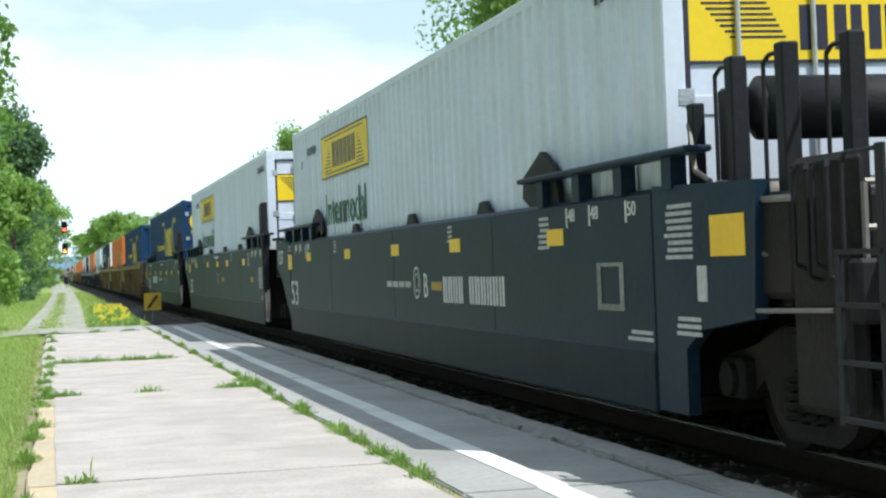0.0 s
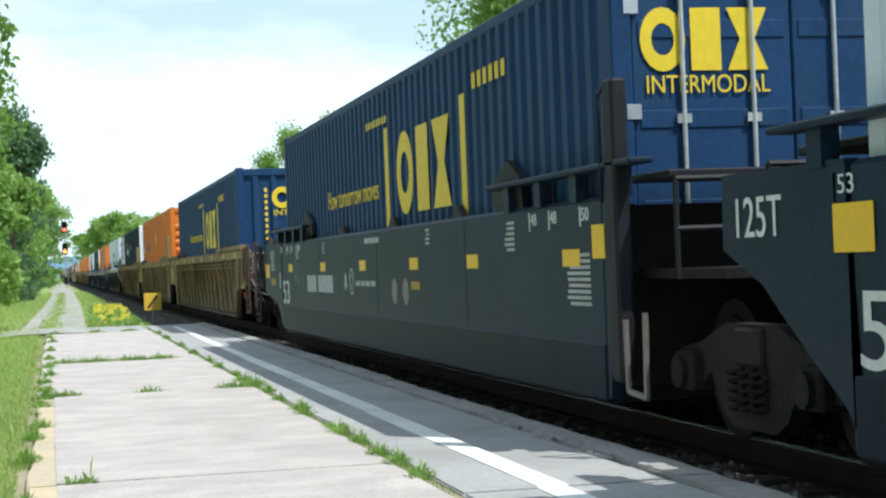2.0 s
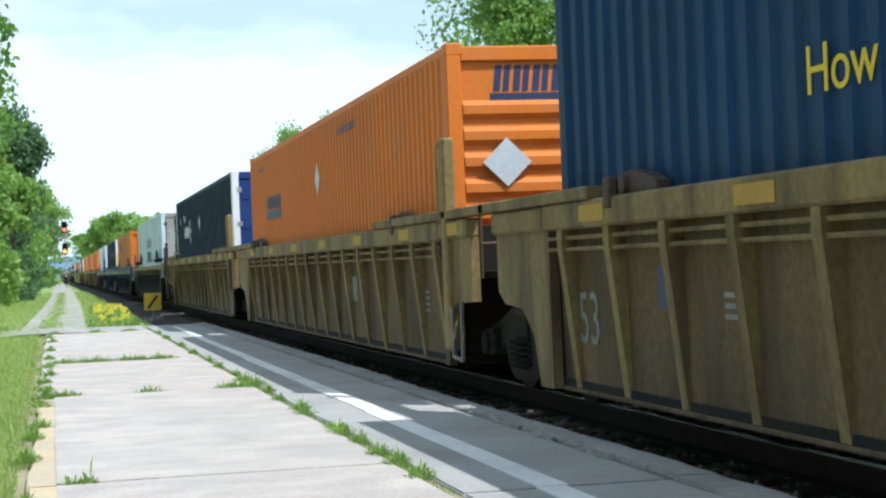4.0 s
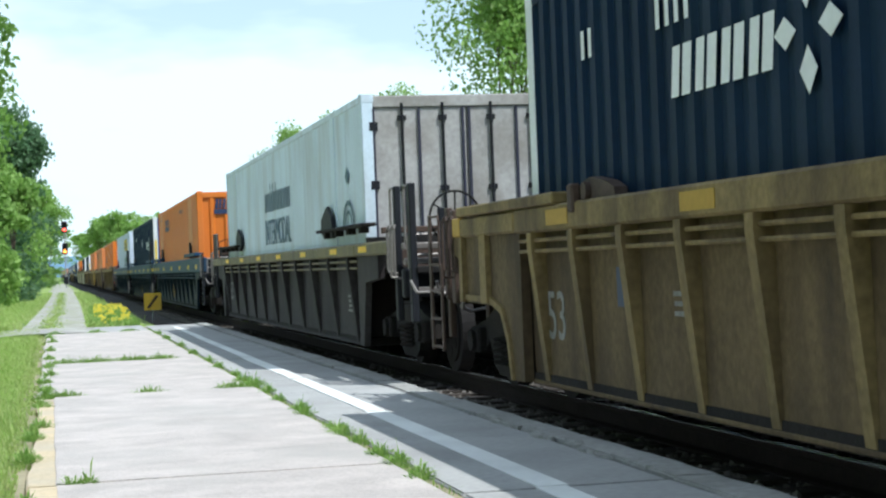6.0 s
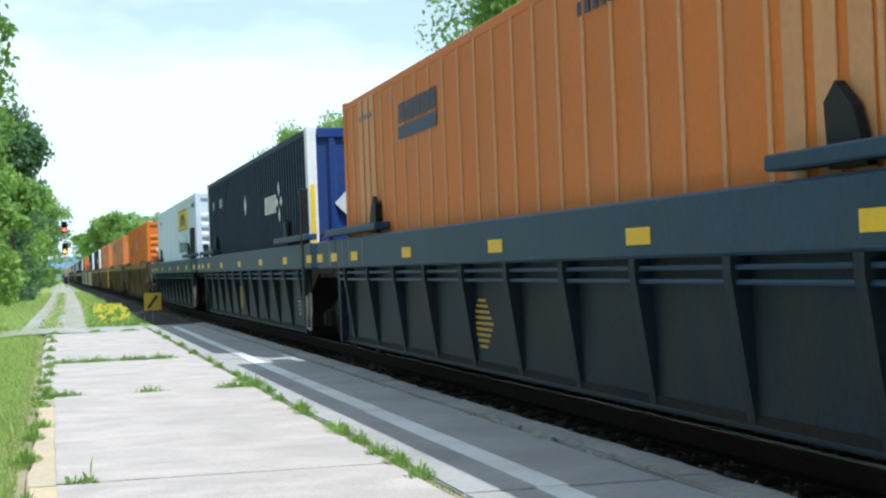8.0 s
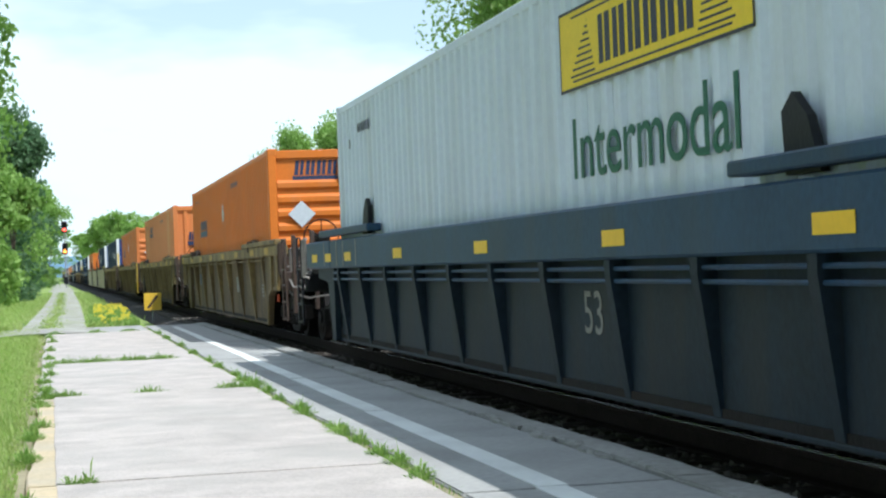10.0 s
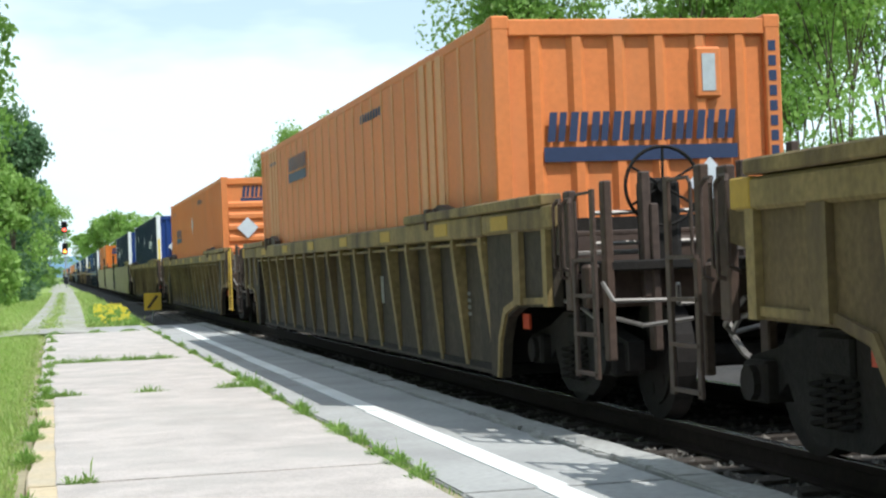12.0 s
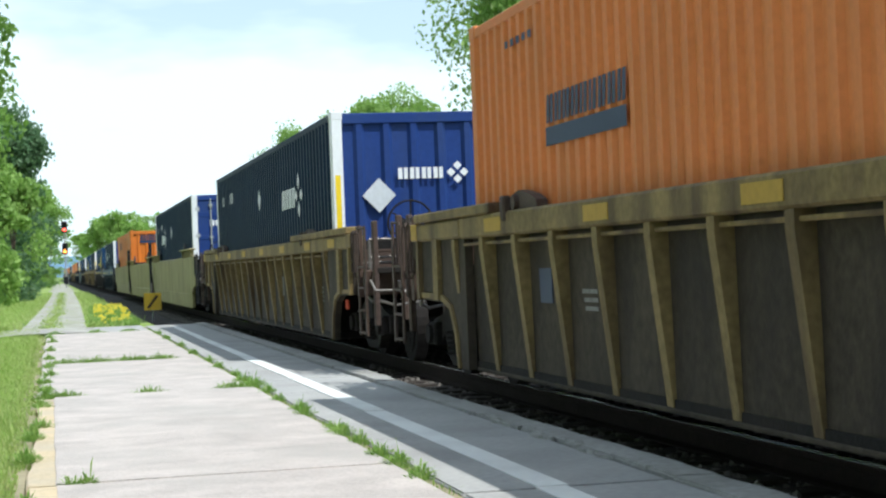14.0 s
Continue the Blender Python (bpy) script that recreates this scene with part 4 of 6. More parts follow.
def mark_smooth(car, unit):
    """Stencils, numbers and reflectors on the near side of a smooth-sided unit."""
    x = -1.4185
    Y = lambda d: -HALF + d
    z = 1.09 if unit == "A" else 1.24
    for d in {"A": (0.72, 3.6, 6.06, 8.96, 11.97, 15.15), "B": (2.05, 5.2, 7.95, 10.95, 14.2)}.get(unit, (3.15, 6.3, 8.42, 10.85, 14.05)):
        part("reflector", boxes((-1.406, Y(d) - 0.2, z, -1.401, Y(d) + 0.2, z + 0.12)), "yellow", car, "yellow reflective patch")
    for d, q, w in ((-1.17, 1.13, 0.24) if unit == "B" else (0.085, 1.14, 0.13), (17.96, 1.0, 0.24) if unit == "A" else (16.1, 1.13, 0.2)):
        part("reflector", boxes((-1.41, Y(d) - w, q, -1.4055, Y(d) + w, q + 0.225)), "yellow", car)
    for d in (4.3, 7.3, 10.6, 13.4):
        bm = bmesh.new()
        prism(bm, [(Y(d) - 0.22, 1.55), (Y(d) - 0.05, 1.66), (Y(d) + 0.12, 1.65), (Y(d) + 0.22, 1.55)], -1.36, -1.31)
        part("container_guide", bm, "black", car)
    if unit == "A":
        bm = bmesh.new()
        wob = random.Random(12)
        for d0, z0 in ((14.75, 1.12), (14.45, 1.05), (14.0, 1.0)):
            last = None
            for k in range(22):
                t = k / 21 * 6.0
                p = (Y(d0) - 0.035 * t + 0.10 * math.sin(2.3 * t + z0 * 9), z0 + 0.17 * math.cos(3.1 * t) + wob.uniform(-0.02, 0.02))
                if last:
                    bm.faces.new([bm.verts.new((-1.4045, y, z)) for y, z in ((last[0], last[1]), (p[0], p[1]), (p[0] - 0.012, p[1] + 0.016), (last[0] - 0.012, last[1] + 0.016))])
                last = p
        part("scribble", bm, "faint_mark", car, "faded pale scribble")
        for d0 in (7.08, 6.5):
            bm = bmesh.new()
            bm.faces.new([bm.verts.new((-1.405, Y(d0) + 0.15 * math.cos(a * 0.314) * (1 + 0.15 * math.sin(a * 1.7)), 0.865 + 0.14 * math.sin(a * 0.314))) for a in range(20)][::-1])
            part("oval_smudge", bm, "faint_mark", car, "pale oval smudge of old paint")
    if unit == "A":
        part("dull_patch", boxes((-1.41, Y(16.98), 0.88, -1.4055, Y(17.48), 0.99)), "dim_yellow", car, "dull orange patch")
    for d in (1.83, 7.3) if unit == "C" else (6.0,):
        part("dull_patch", boxes((-1.406, Y(d) - 0.22, 0.92 if unit == "C" else 0.89, -1.401, Y(d) + 0.22, 1.01 if unit == "C" else 0.97)), "dim_yellow", car)
    mark = lambda text, d0, d1, z0, z1, xx=-1.404: writing("mark", text, z1 - z0, abs(d0 - d1), "white_mark", car, near_side(xx, Y(max(d0, d1)), z0))
    mark("53", 16.08, 15.38, 0.60, 0.96)
    mark("125T", 17.44, 16.87, 1.22, 1.43, -1.409) if unit != "A" else None
    for t, d in (("53", 16.25), ("48", 15.5), ("45", 15.05), ("40", 14.25), ("48", 1.72), ("48", 1.2), ("50", 0.45)):
        mark(t, d, d - 0.16, 1.40, 1.49)
        part("tick", boxes((-1.405, Y(d) + 0.02, 1.36, -1.401, Y(d) + 0.045, 1.50)), "white_mark", car)
    bm = bmesh.new()
    rnd = random.Random(ord(unit))
    bars = []
    if unit == "B":
        mark("B", 6.56, 6.40, 0.82, 1.05)
        bars = [(5.72 - 0.205 * k, 0.78, 1.02, 0.15) for k in range(4)] + [(4.7 - 0.205 * k, 0.78, 1.02, 0.15) for k in range(6)]
        words, ring = (8.45, 7.2), 6.9
    elif unit == "C":
        mark("C", 8.40, 8.24, 0.88, 1.10)
        bars = [(9.0 - 0.08 * k, 1.42, 1.47, 0.05) for k in range(11)]
        words, ring = None, None
    else:
        mark("A", 10.28, 10.08, 0.86, 1.06)
        bars = [(13.42 - 0.21 * k, 0.81, 1.04, 0.15) for k in range(4)] + [(12.4 - 0.21 * k, 0.81, 1.04, 0.15) for k in range(6)] + [(8.77 - 0.08 * k, 1.40, 1.46, 0.05) for k in range(11)]
        words, ring = (9.45, 8.2), 9.75
    for d, z0, z1, w in bars:
        part("number_bar", boxes((-1.405, Y(d) - w * 0.36, z0, -1.401, Y(d), z1)), "white_mark", car)
        part("number_bar", boxes((-1.405, Y(d) - w, z0, -1.401, Y(d) - w * 0.64, z1)), "white_mark", car)
    for d0, z0, n, w in ((5.4, 1.33, 4, 0.2), (11.9, 1.33, 4, 0.2), (14.45, 1.28, 5, 0.3), (2.35, 1.22, 6, 0.3), *(((-0.42, 1.12, 8, 0.48), (-0.55, 0.68, 3, 0.4)) if unit == "B" else ((0.57, 0.82, 9, 0.55),)), (15.6, 0.42, 2, 0.6), (17.3 if unit == "A" else 0.3, 1.12 if unit == "A" else 0.62, 8 if unit == "A" else 2, 0.48)):
        for k in range(n):
            box(bm, -1.411 if d0 < 0 or d0 > 16.1 else -1.405, Y(d0) - w / 2, z0 + k * 0.042, -1.402, Y(d0) + w / 2 - rnd.random() * 0.1, z0 + k * 0.042 + 0.024)
    if words:
        for k in range(4):
            box(bm, -1.405, Y(words[1] + k * 0.33), 0.91, -1.401, Y(words[1] + k * 0.33 + 0.26), 0.97)
    tagged(part("stencil", bm, "pale_mark", car), "small illegible white stencil lines", kind="stuff")
    for d0, d1, z0, z1 in ((-0.86, -0.72, 0.88, 1.08),) if unit == "B" else ((16.32, 16.45, 0.84, 1.08),) if unit == "A" else ():
        part("inspection_label", boxes((-1.411, Y(min(d0, d1)), z0, -1.402, Y(max(d0, d1)), z1)), "pale_mark", car, "pale upright inspection label")
    if unit == "B":
        for a, b, p, q in ((0.57, 1.11, 0.80, 0.84), (0.57, 1.11, 1.085, 1.11), (0.57, 0.65, 0.84, 1.085), (1.03, 1.11, 0.84, 1.085)):
            part("frame_mark", boxes((-1.405, Y(a), p, -1.401, Y(b), q)), "faint_mark", car)
    if ring:
        bm = bmesh.new()
        for k in range(28):
            a, b = 2 * math.pi * k / 28, 2 * math.pi * (k + 1) / 28
            for r0, r1 in ((0.14, 0.16), (0.08, 0.095)):
                bm.faces.new([bm.verts.new((-1.404, Y(ring) + q * math.cos(t), 0.96 + q * math.sin(t))) for q, t in ((r0, a), (r1, a), (r1, b), (r0, b))])
        part("round_mark", bm, "white_mark", car)


# where the first rib stands, from the rear end of the well, and the step from rib to rib
RIBS = {"weathered tan ribbed container well car": (0.17, 1.04), "weathered tan ribbed well car with grimy dark sheets": (0.1, 1.022), "weathered tan container well car with wide ribs": (0.2, 2.04),
        "grimy brown ribbed container well car": (0.55, 1.53), "blue-grey ribbed articulated container well car": (0.33, 1.53)}


def build_car(paint, style, front, rear, label, ribs, chord=(1.35, 1.54), unit="", brake=True, rung=""):
    """A container well car. style: ribbed or smooth; front, rear: art or cpl."""
    car = tagged(new("well_car"), label, "well car", "train cars")
    for s in (-1, 1):
        x0, x1 = s * 1.303, s * 1.33
        if style == "ribbed":
            bm = boxes((min(x0, x1), -HALF, 0.2, max(x0, x1), HALF, chord[0]))
            for v in bm.verts:
                v.co.x -= s * (0.015 if v.co.z < 0.5 and abs(v.co.x) > 1.31 else 0.0)
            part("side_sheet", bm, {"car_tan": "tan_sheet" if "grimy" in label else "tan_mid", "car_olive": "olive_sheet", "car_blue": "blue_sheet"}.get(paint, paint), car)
            bm = boxes((min(s * 1.31, s * 1.45), -HALF - 0.02, chord[0], max(s * 1.31, s * 1.45), HALF + 0.02, chord[1], 0.018))
            part("top_chord", bm, paint, car)
            bm = boxes((min(s * 1.29, s * 1.338), -HALF, 0.195, max(s * 1.29, s * 1.338), HALF, 0.225, 0.006))
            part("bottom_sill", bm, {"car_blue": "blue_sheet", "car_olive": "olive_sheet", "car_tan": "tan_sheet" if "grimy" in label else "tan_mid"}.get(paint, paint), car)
            bm = bmesh.new()
            hh = chord[0]
            prof = [(1.32, hh), (1.446, hh), (1.446, hh - 0.10), (1.336, 0.23), (1.305, 0.23)]
            a = [bm.verts.new((x * s, -0.055, z)) for x, z in prof]
            b = [bm.verts.new((x * s, 0.055, z)) for x, z in prof]
            bm.faces.new(a)
            bm.faces.new(b[::-1])
            for i in range(5):
                bm.faces.new((a[i], b[i], b[(i + 1) % 5], a[(i + 1) % 5]))
            bmesh.ops.recalc_face_normals(bm, faces=bm.faces[:])
            me = bpy.data.meshes.new("rib")
            bm.to_mesh(me)
            bm.free()
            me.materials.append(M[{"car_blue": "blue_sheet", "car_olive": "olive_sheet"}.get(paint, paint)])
            first, step = RIBS[label]
            for k in range(ribs):
                shared("rib", me, car, Matrix.Translation((0, -HALF + first + step * k, 0)))
            bm = bmesh.new()
            for z in (chord[0] - 0.05,) if paint == "car_tan" and ribs != 16 else (chord[0] - 0.06, chord[0] - 0.14):
                tube(bm, (s * 1.405, -HALF, z), (s * 1.405, HALF, z), 0.016, 6)
            part("pipe", bm, paint, car)
        else:
            bm = boxes((min(s * 1.30, s * 1.40), -HALF, 0.24, max(s * 1.30, s * 1.40), HALF, 1.55, 0.03))
            part("side_panel", bm, paint, car)
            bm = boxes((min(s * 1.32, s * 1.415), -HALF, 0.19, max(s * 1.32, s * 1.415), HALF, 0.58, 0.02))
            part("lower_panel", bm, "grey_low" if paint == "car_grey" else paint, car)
            for y in (-4.2, 0.0, 4.2):
                part("seam", block(s * 1.40, y - 0.015, 0.58, s * 1.403, y + 0.015, 1.5), paint, car)
        # raised walkway beams over both ends of the well
        for e in (-1, 1):
            z = 1.72 if style != "ribbed" else (1.60 if paint == "car_olive" else 1.54)
            a, b = (e * (HALF + 0.75), e * (HALF - 2.8)) if paint != "car_tan" else (e * (HALF + 1.85), e * (HALF - (1.1 if e > 0 else 3.1)))
            th = 0.085 if style == "ribbed" and paint != "car_olive" else 0.04
            bm = boxes((min(s * 1.30, s * 1.47), min(a, b), z, max(s * 1.30, s * 1.47), max(a, b), z + th, 0.012))
            if style != "ribbed" or paint == "car_olive":
                for k in range(4):
                    y = b + (a - b) * (k + 0.5) / 4
                    box(bm, min(s * 1.32, s * 1.42), y - 0.08, 1.53, max(s * 1.32, s * 1.42), y + 0.08, z)
            part("walkway_beam", bm, "grime" if paint == "car_olive" else paint, car)
            bm = bmesh.new()
            y0 = e * (HALF - 2.75)
            if paint == "car_blue":
                prism(bm, [(y0 + e * 0.45, 1.52), (y0 + e * 0.42, 1.84), (y0 + e * 0.55, 1.93), (y0 + e * 0.72, 1.80), (y0 + e * 0.85, 1.52)], s * 1.31, s * 1.36)
            elif style == "smooth" or chord[0] < 1.3:
                prism(bm, [(y0, 1.52), (y0 - e * 0.28, 1.62), (y0 - e * 0.24, 1.78), (y0 + e * 0.25, 1.95), (y0 + e * 0.6, 1.80), (y0 + e * 0.7, 1.52)], s * 1.31, s * 1.36)
            else:
                q = e * (HALF - 1.8)
                prism(bm, [(q - 0.5, 1.53), (q - 0.48, 1.60), (q - 0.3, 1.65), (q + 0.0, 1.69), (q + 0.2, 1.66), (q + 0.3, 1.60), (q + 0.55, 1.60), (q + 0.55, 1.53)], s * 1.31, s * 1.40)
                tube(bm, (s * 1.31, q + 0.05, 1.60), (s * 1.44, q + 0.05, 1.60), 0.06, 12)
                box(bm, min(s * 1.40, s * 1.47), q + 0.22, 1.46, max(s * 1.40, s * 1.47), q + 0.34, 1.66, 0.015)
            part("container_guide", bm, "black" if style == "smooth" or paint != "car_tan" else "rust", car, "dark steel container corner guide")
    bm = boxes((-1.33, -HALF, 0.19, 1.33, HALF, 0.28))
    part("well_floor", bm, "grime", car)
    # marks on the near side
    if unit in ("A", "B", "C"):
        mark_smooth(car, unit)
    elif style == "ribbed":
        lo, hi = chord
        spots = (-0.92, 1.6, 4.75, 8.2, 11.74, 14.8, 16.3, 17.45) if paint == "car_blue" else (-0.6, 1.5, 4.2, 6.9, 9.6, 12.3, 15.0)
        for d in spots:
            w = 0.22 if paint == "car_blue" else 0.26
            part("reflector", boxes((-1.456, -HALF + d - w, lo + (0.04 if hi - lo < 0.25 else 0.085), -1.4515, -HALF + d + w, hi - 0.04 if hi - lo < 0.25 else lo + 0.19)), "yellow" if paint in ("car_blue", "car_olive") else "dim_yellow", car, "yellow reflective patch")
        rnd = random.Random(ribs)
        bm = bmesh.new()
        for d, z, n, w in ((12.9, lo - 0.45, 3, 0.4), (1.1, lo - 0.5, 4, 0.3)) if paint != "car_blue" else ((1.1, lo - 0.5, 4, 0.3),):
            for k in range(n):
                box(bm, -1.379, -HALF + d - w / 2, z - k * 0.06, -1.3755, -HALF + d + w / 2 - rnd.random() * 0.12, z - k * 0.06 + 0.03)
        tagged(part("stencil", bm, "faint_mark", car), "small faded stencil lines", kind="stuff")
        if paint == "car_blue":
            bm = bmesh.new()
            for d in (14.2, 15.1, 15.6, 16.6):
                box(bm, -1.456, -HALF + d, lo + 0.03, -1.4515, -HALF + d + 0.05, hi - 0.02)
            part("chord_stripe", bm, "faint_mark", car, "short pale stripes on the top beam")
        if paint == "car_tan":
            part("small_plate", boxes((-1.384, -HALF + 13.76, 0.82, -1.3755, -HALF + 14.08, 1.08)), "logo_navy", car, "small dark blue plate")
            part("notice", boxes((-1.384, -HALF + 5.0, 0.72, -1.3755, -HALF + 5.35, 1.02)), "faint_mark", car, "faded pale notice")
        if paint == "car_blue" and unit == "drum":
            writing("mark", "53", 0.30, 0.40, "faint_mark", car, near_side(-1.379, -HALF + 5.8, 0.62))
        elif paint == "car_blue":
            for k in range(9):
                w = 0.36 - 0.055 * abs(k - 4)
                part("striped_device", boxes((-1.381, -HALF + 9.2 - w, 0.40 + 0.05 * k, -1.3755, -HALF + 9.2 + w, 0.425 + 0.05 * k)), "dim_yellow", car)
        if paint == "car_olive" or (paint == "car_tan" and ribs == 16 and "grimy" not in label):
            writing("mark", "53", 0.36, 0.42, "faint_mark", car, near_side(-1.379, -HALF + 15.72, 0.55))
        elif paint == "car_blue":
            writing("mark", "C", 0.19, 0.22, "pale_mark", car, near_side(-1.379, -HALF + 14.45, 0.79))
        # the marks follow the lean of the sheet
        slope = 0.017 / (lo - 0.2)
        lean = Matrix.Identity(4)
        lean[0][2], lean[0][3] = -slope, 0.061 + 0.2 * slope
        for ob in car.children:
            if ob.name.split(".")[0] in ("stencil", "mark", "small_plate", "notice", "striped_device"):
                ob.data.transform(ob.matrix_basis.inverted() @ lean @ ob.matrix_basis)
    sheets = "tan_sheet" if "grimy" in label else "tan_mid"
    articulated_end(car, 1, paint, style, False) if front == "art" else coupled_end(car, 1, paint, False, style, "", False, sheets)
    articulated_end(car, -1, paint, style, True, unit == "drum") if rear == "art" else coupled_end(car, -1, paint, brake and unit != "B", style, rung, unit == "B", sheets)
    return car


# ---- containers ----
CH, CW = 2.896, 1.295     # height, half width


def corrugated(x, s, y0, y1, z0, z1, pitch, depth):
    bm = bmesh.new()
    n = max(1, int(round((y1 - y0) / pitch)))
    p = (y1 - y0) / n
    prof = []
    for k in range(n):
        y = y0 + k * p
        prof += [(y, 0), (y + p * 0.36, 0), (y + p * 0.5, depth), (y + p * 0.86, depth)]
    prof.append((y1, 0))
    lo = [bm.verts.new((s * (x - d), y, z0)) for y, d in prof]
    hi = [bm.verts.new((s * (x - d), y, z1)) for y, d in prof]
    for i in range(len(prof) - 1):
        bm.faces.new((lo[i], lo[i + 1], hi[i + 1], hi[i]) if s > 0 else (lo[i + 1], lo[i], hi[i], hi[i + 1]))
    return bm


def build_container(paint, side_style, end_style, label, post_paint=None, end_paint=None, roof="roof", pitch=0.28):
    """A 53-foot container with corner posts, rails, side walls, end walls and castings; its own origin is at its underside."""
    c = tagged(new("container"), label, "shipping container", "containers on the train")
    post_paint, end_paint = post_paint or paint, end_paint or paint
    for s in (-1, 1):
        for e in (-1, 1):
            bm = boxes((min(s * 1.15, s * CW), min(e * (HALF - 0.17), e * HALF), 0.02, max(s * 1.15, s * CW), max(e * (HALF - 0.17), e * HALF), CH - 0.02, 0.012))
            part("corner_post", bm, post_paint, c)
            part("corner_casting", block(s * 1.14, e * (HALF - 0.18), CH - 0.12, s * (CW + 0.003), e * (HALF + 0.003), CH, 0.012), post_paint, c)
        for z, h in ((0.03, 0.14), (CH - 0.11, 0.09)):
            bm = boxes((min(s * (CW - 0.08), s * (CW - 0.004)), -HALF + 0.17, z, max(s * (CW - 0.08), s * (CW - 0.004)), HALF - 0.17, z + h, 0.01))
            part("side_rail", bm, paint, c)
        if side_style == "corrugated":
            bm = corrugated(CW - 0.006, s, -HALF + 0.17, HALF - 0.17, 0.16, CH - 0.1, pitch, 0.032)
        else:
            bm = boxes((min(s * (CW - 0.05), s * (CW - 0.014)), -HALF + 0.17, 0.16, max(s * (CW - 0.05), s * (CW - 0.014)), HALF - 0.17, CH - 0.1))
            n = 26 if side_style == "posts" else 13
            w, out = (0.03, CW - 0.004) if side_style == "posts" else (0.015, CW - 0.011)
            pb = boxes((min(s * (CW - 0.015), s * out), -w, 0.16, max(s * (CW - 0.015), s * out), w, CH - 0.1))
            post = bpy.data.meshes.new("panel_post")
            pb.to_mesh(post)
            pb.free()
            post.materials.append(M["orange_pale" if side_style == "posts" else paint])
            for k in range(1, n):
                shared("panel_post", post, c, Matrix.Translation((0, -HALF + 2 * HALF * k / n, 0)))
        part("side_wall", bm, paint, c)
        if side_style in ("posts", "plate"):
            for y in (-HALF + 2.06, -HALF + 2.43, -HALF + 2.8, HALF - 1.95, HALF - 1.58, HALF - 1.2) if side_style == "posts" else ():
                part("lift_post", block(s * (CW - 0.015), y - 0.12, 0.14, s * (CW - 0.001), y + 0.12, CH - 0.08, 0.004), "orange_pale", c, "pale lifting post")
            for y in (-HALF + 2.25, HALF - 1.6) if side_style == "plate" else ():
                part("lift_post", block(s * (CW - 0.015), y - 0.16, 0.14, s * (CW - 0.002), y + 0.16, CH - 0.08), post_paint, c)
    part("roof", corrugated_roof(), roof, c)
    part("underframe", boxes((-1.2, -HALF + 0.1, 0.02, 1.2, HALF - 0.1, 0.14)), "grime", c)
    part("front_wall", boxes((-1.15, HALF - 0.09, 0.1, 1.15, HALF - 0.05, CH - 0.1)), end_paint, c)
    # rear end
    y = -HALF
    part("header", boxes((-1.15, y + 0.005, CH - 0.17, 1.15, y + 0.09, CH - 0.03, 0.01)), end_paint, c)
    part("end_sill", boxes((-1.15, y + 0.005, 0.03, 1.15, y + 0.09, 0.2, 0.01)), end_paint, c)
    if end_style == "hribs":
        part("end_wall", boxes((-1.15, y + 0.05, 0.2, 1.15, y + 0.09, CH - 0.17)), end_paint, c)
        prof = []
        z = 0.22
        while z < 2.32:
            prof += [(z, 0), (z + 0.05, 0.045), (z + 0.13, 0.045), (z + 0.18, 0)]
            z += 0.245
        for k in range(0, len(prof), 4):
            q = prof[k:k + 4]
            bm = bmesh.new()
            a = [bm.verts.new((-1.14, y + 0.05 - d, zz)) for zz, d in q]
            b = [bm.verts.new((1.14, y + 0.05 - d, zz)) for zz, d in q]
            for i in range(3):
                bm.faces.new((a[i], b[i], b[i + 1], a[i + 1]))
            part("end_rib", bm, end_paint, c)
    elif end_style == "vribs":
        part("end_wall", boxes((-1.15, y + 0.06, 0.2, 1.15, y + 0.09, CH - 0.17)), end_paint, c)
        for k in range(6):
            x = -0.92 + k * 0.368
            bm = bmesh.new()
            a = [bm.verts.new((x + dx, y + 0.06 - d, 0.2)) for dx, d in ((-0.08, 0), (-0.035, 0.045), (0.035, 0.045), (0.08, 0))]
            b = [bm.verts.new((x + dx, y + 0.06 - d, CH - 0.17)) for dx, d in ((-0.08, 0), (-0.035, 0.045), (0.035, 0.045), (0.08, 0))]
            for i in range(3):
                bm.faces.new((a[i], a[i + 1], b[i + 1], b[i]))
            part("end_rib", bm, end_paint, c)
    else:
        for s in (-1, 1):
            bm = boxes((min(s * 0.006, s * 1.145), y + 0.03, 0.2, max(s * 0.006, s * 1.145), y + 0.08, CH - 0.175, 0.01))
            door = part("door", bm, end_paint, c)
            for z in () if end_paint == "reefer_end" else (0.55, 1.15, 1.75, 2.35):
                part("pressing", block(s * 0.05, y + 0.02, z - 0.06, s * 1.1, y + 0.031, z + 0.06, 0.004), end_paint, door)
            for x in (0.3, 0.8):
                bm = bmesh.new()
                tube(bm, (s * x, y + 0.0, 0.12), (s * x, y + 0.0, CH - 0.12), 0.018, 8)
                for z in (0.25, 1.0, 1.75, CH - 0.3):
                    box(bm, s * x - 0.05, y - 0.008, z - 0.03, s * x + 0.05, y + 0.03, z + 0.03)
                part("locking_rod", bm, "black" if end_paint == "reefer_end" else "chrome", door)
            bm = bmesh.new()
            for z in (0.4, 1.1, 1.8, 2.5):
                box(bm, min(s * 1.10, s * 1.2), y - 0.006, z - 0.05, max(s * 1.10, s * 1.2), y + 0.03, z + 0.05)
            part("hinge", bm, "chrome" if end_paint != "reefer_end" else "black", door)
            bm = boxes((min(s * 0.3, s * 0.72), y - 0.03, 0.95, max(s * 0.3, s * 0.72), y - 0.012, 0.99))
            part("door_handle", bm, "chrome" if end_paint != "reefer_end" else "black", door)
    return c


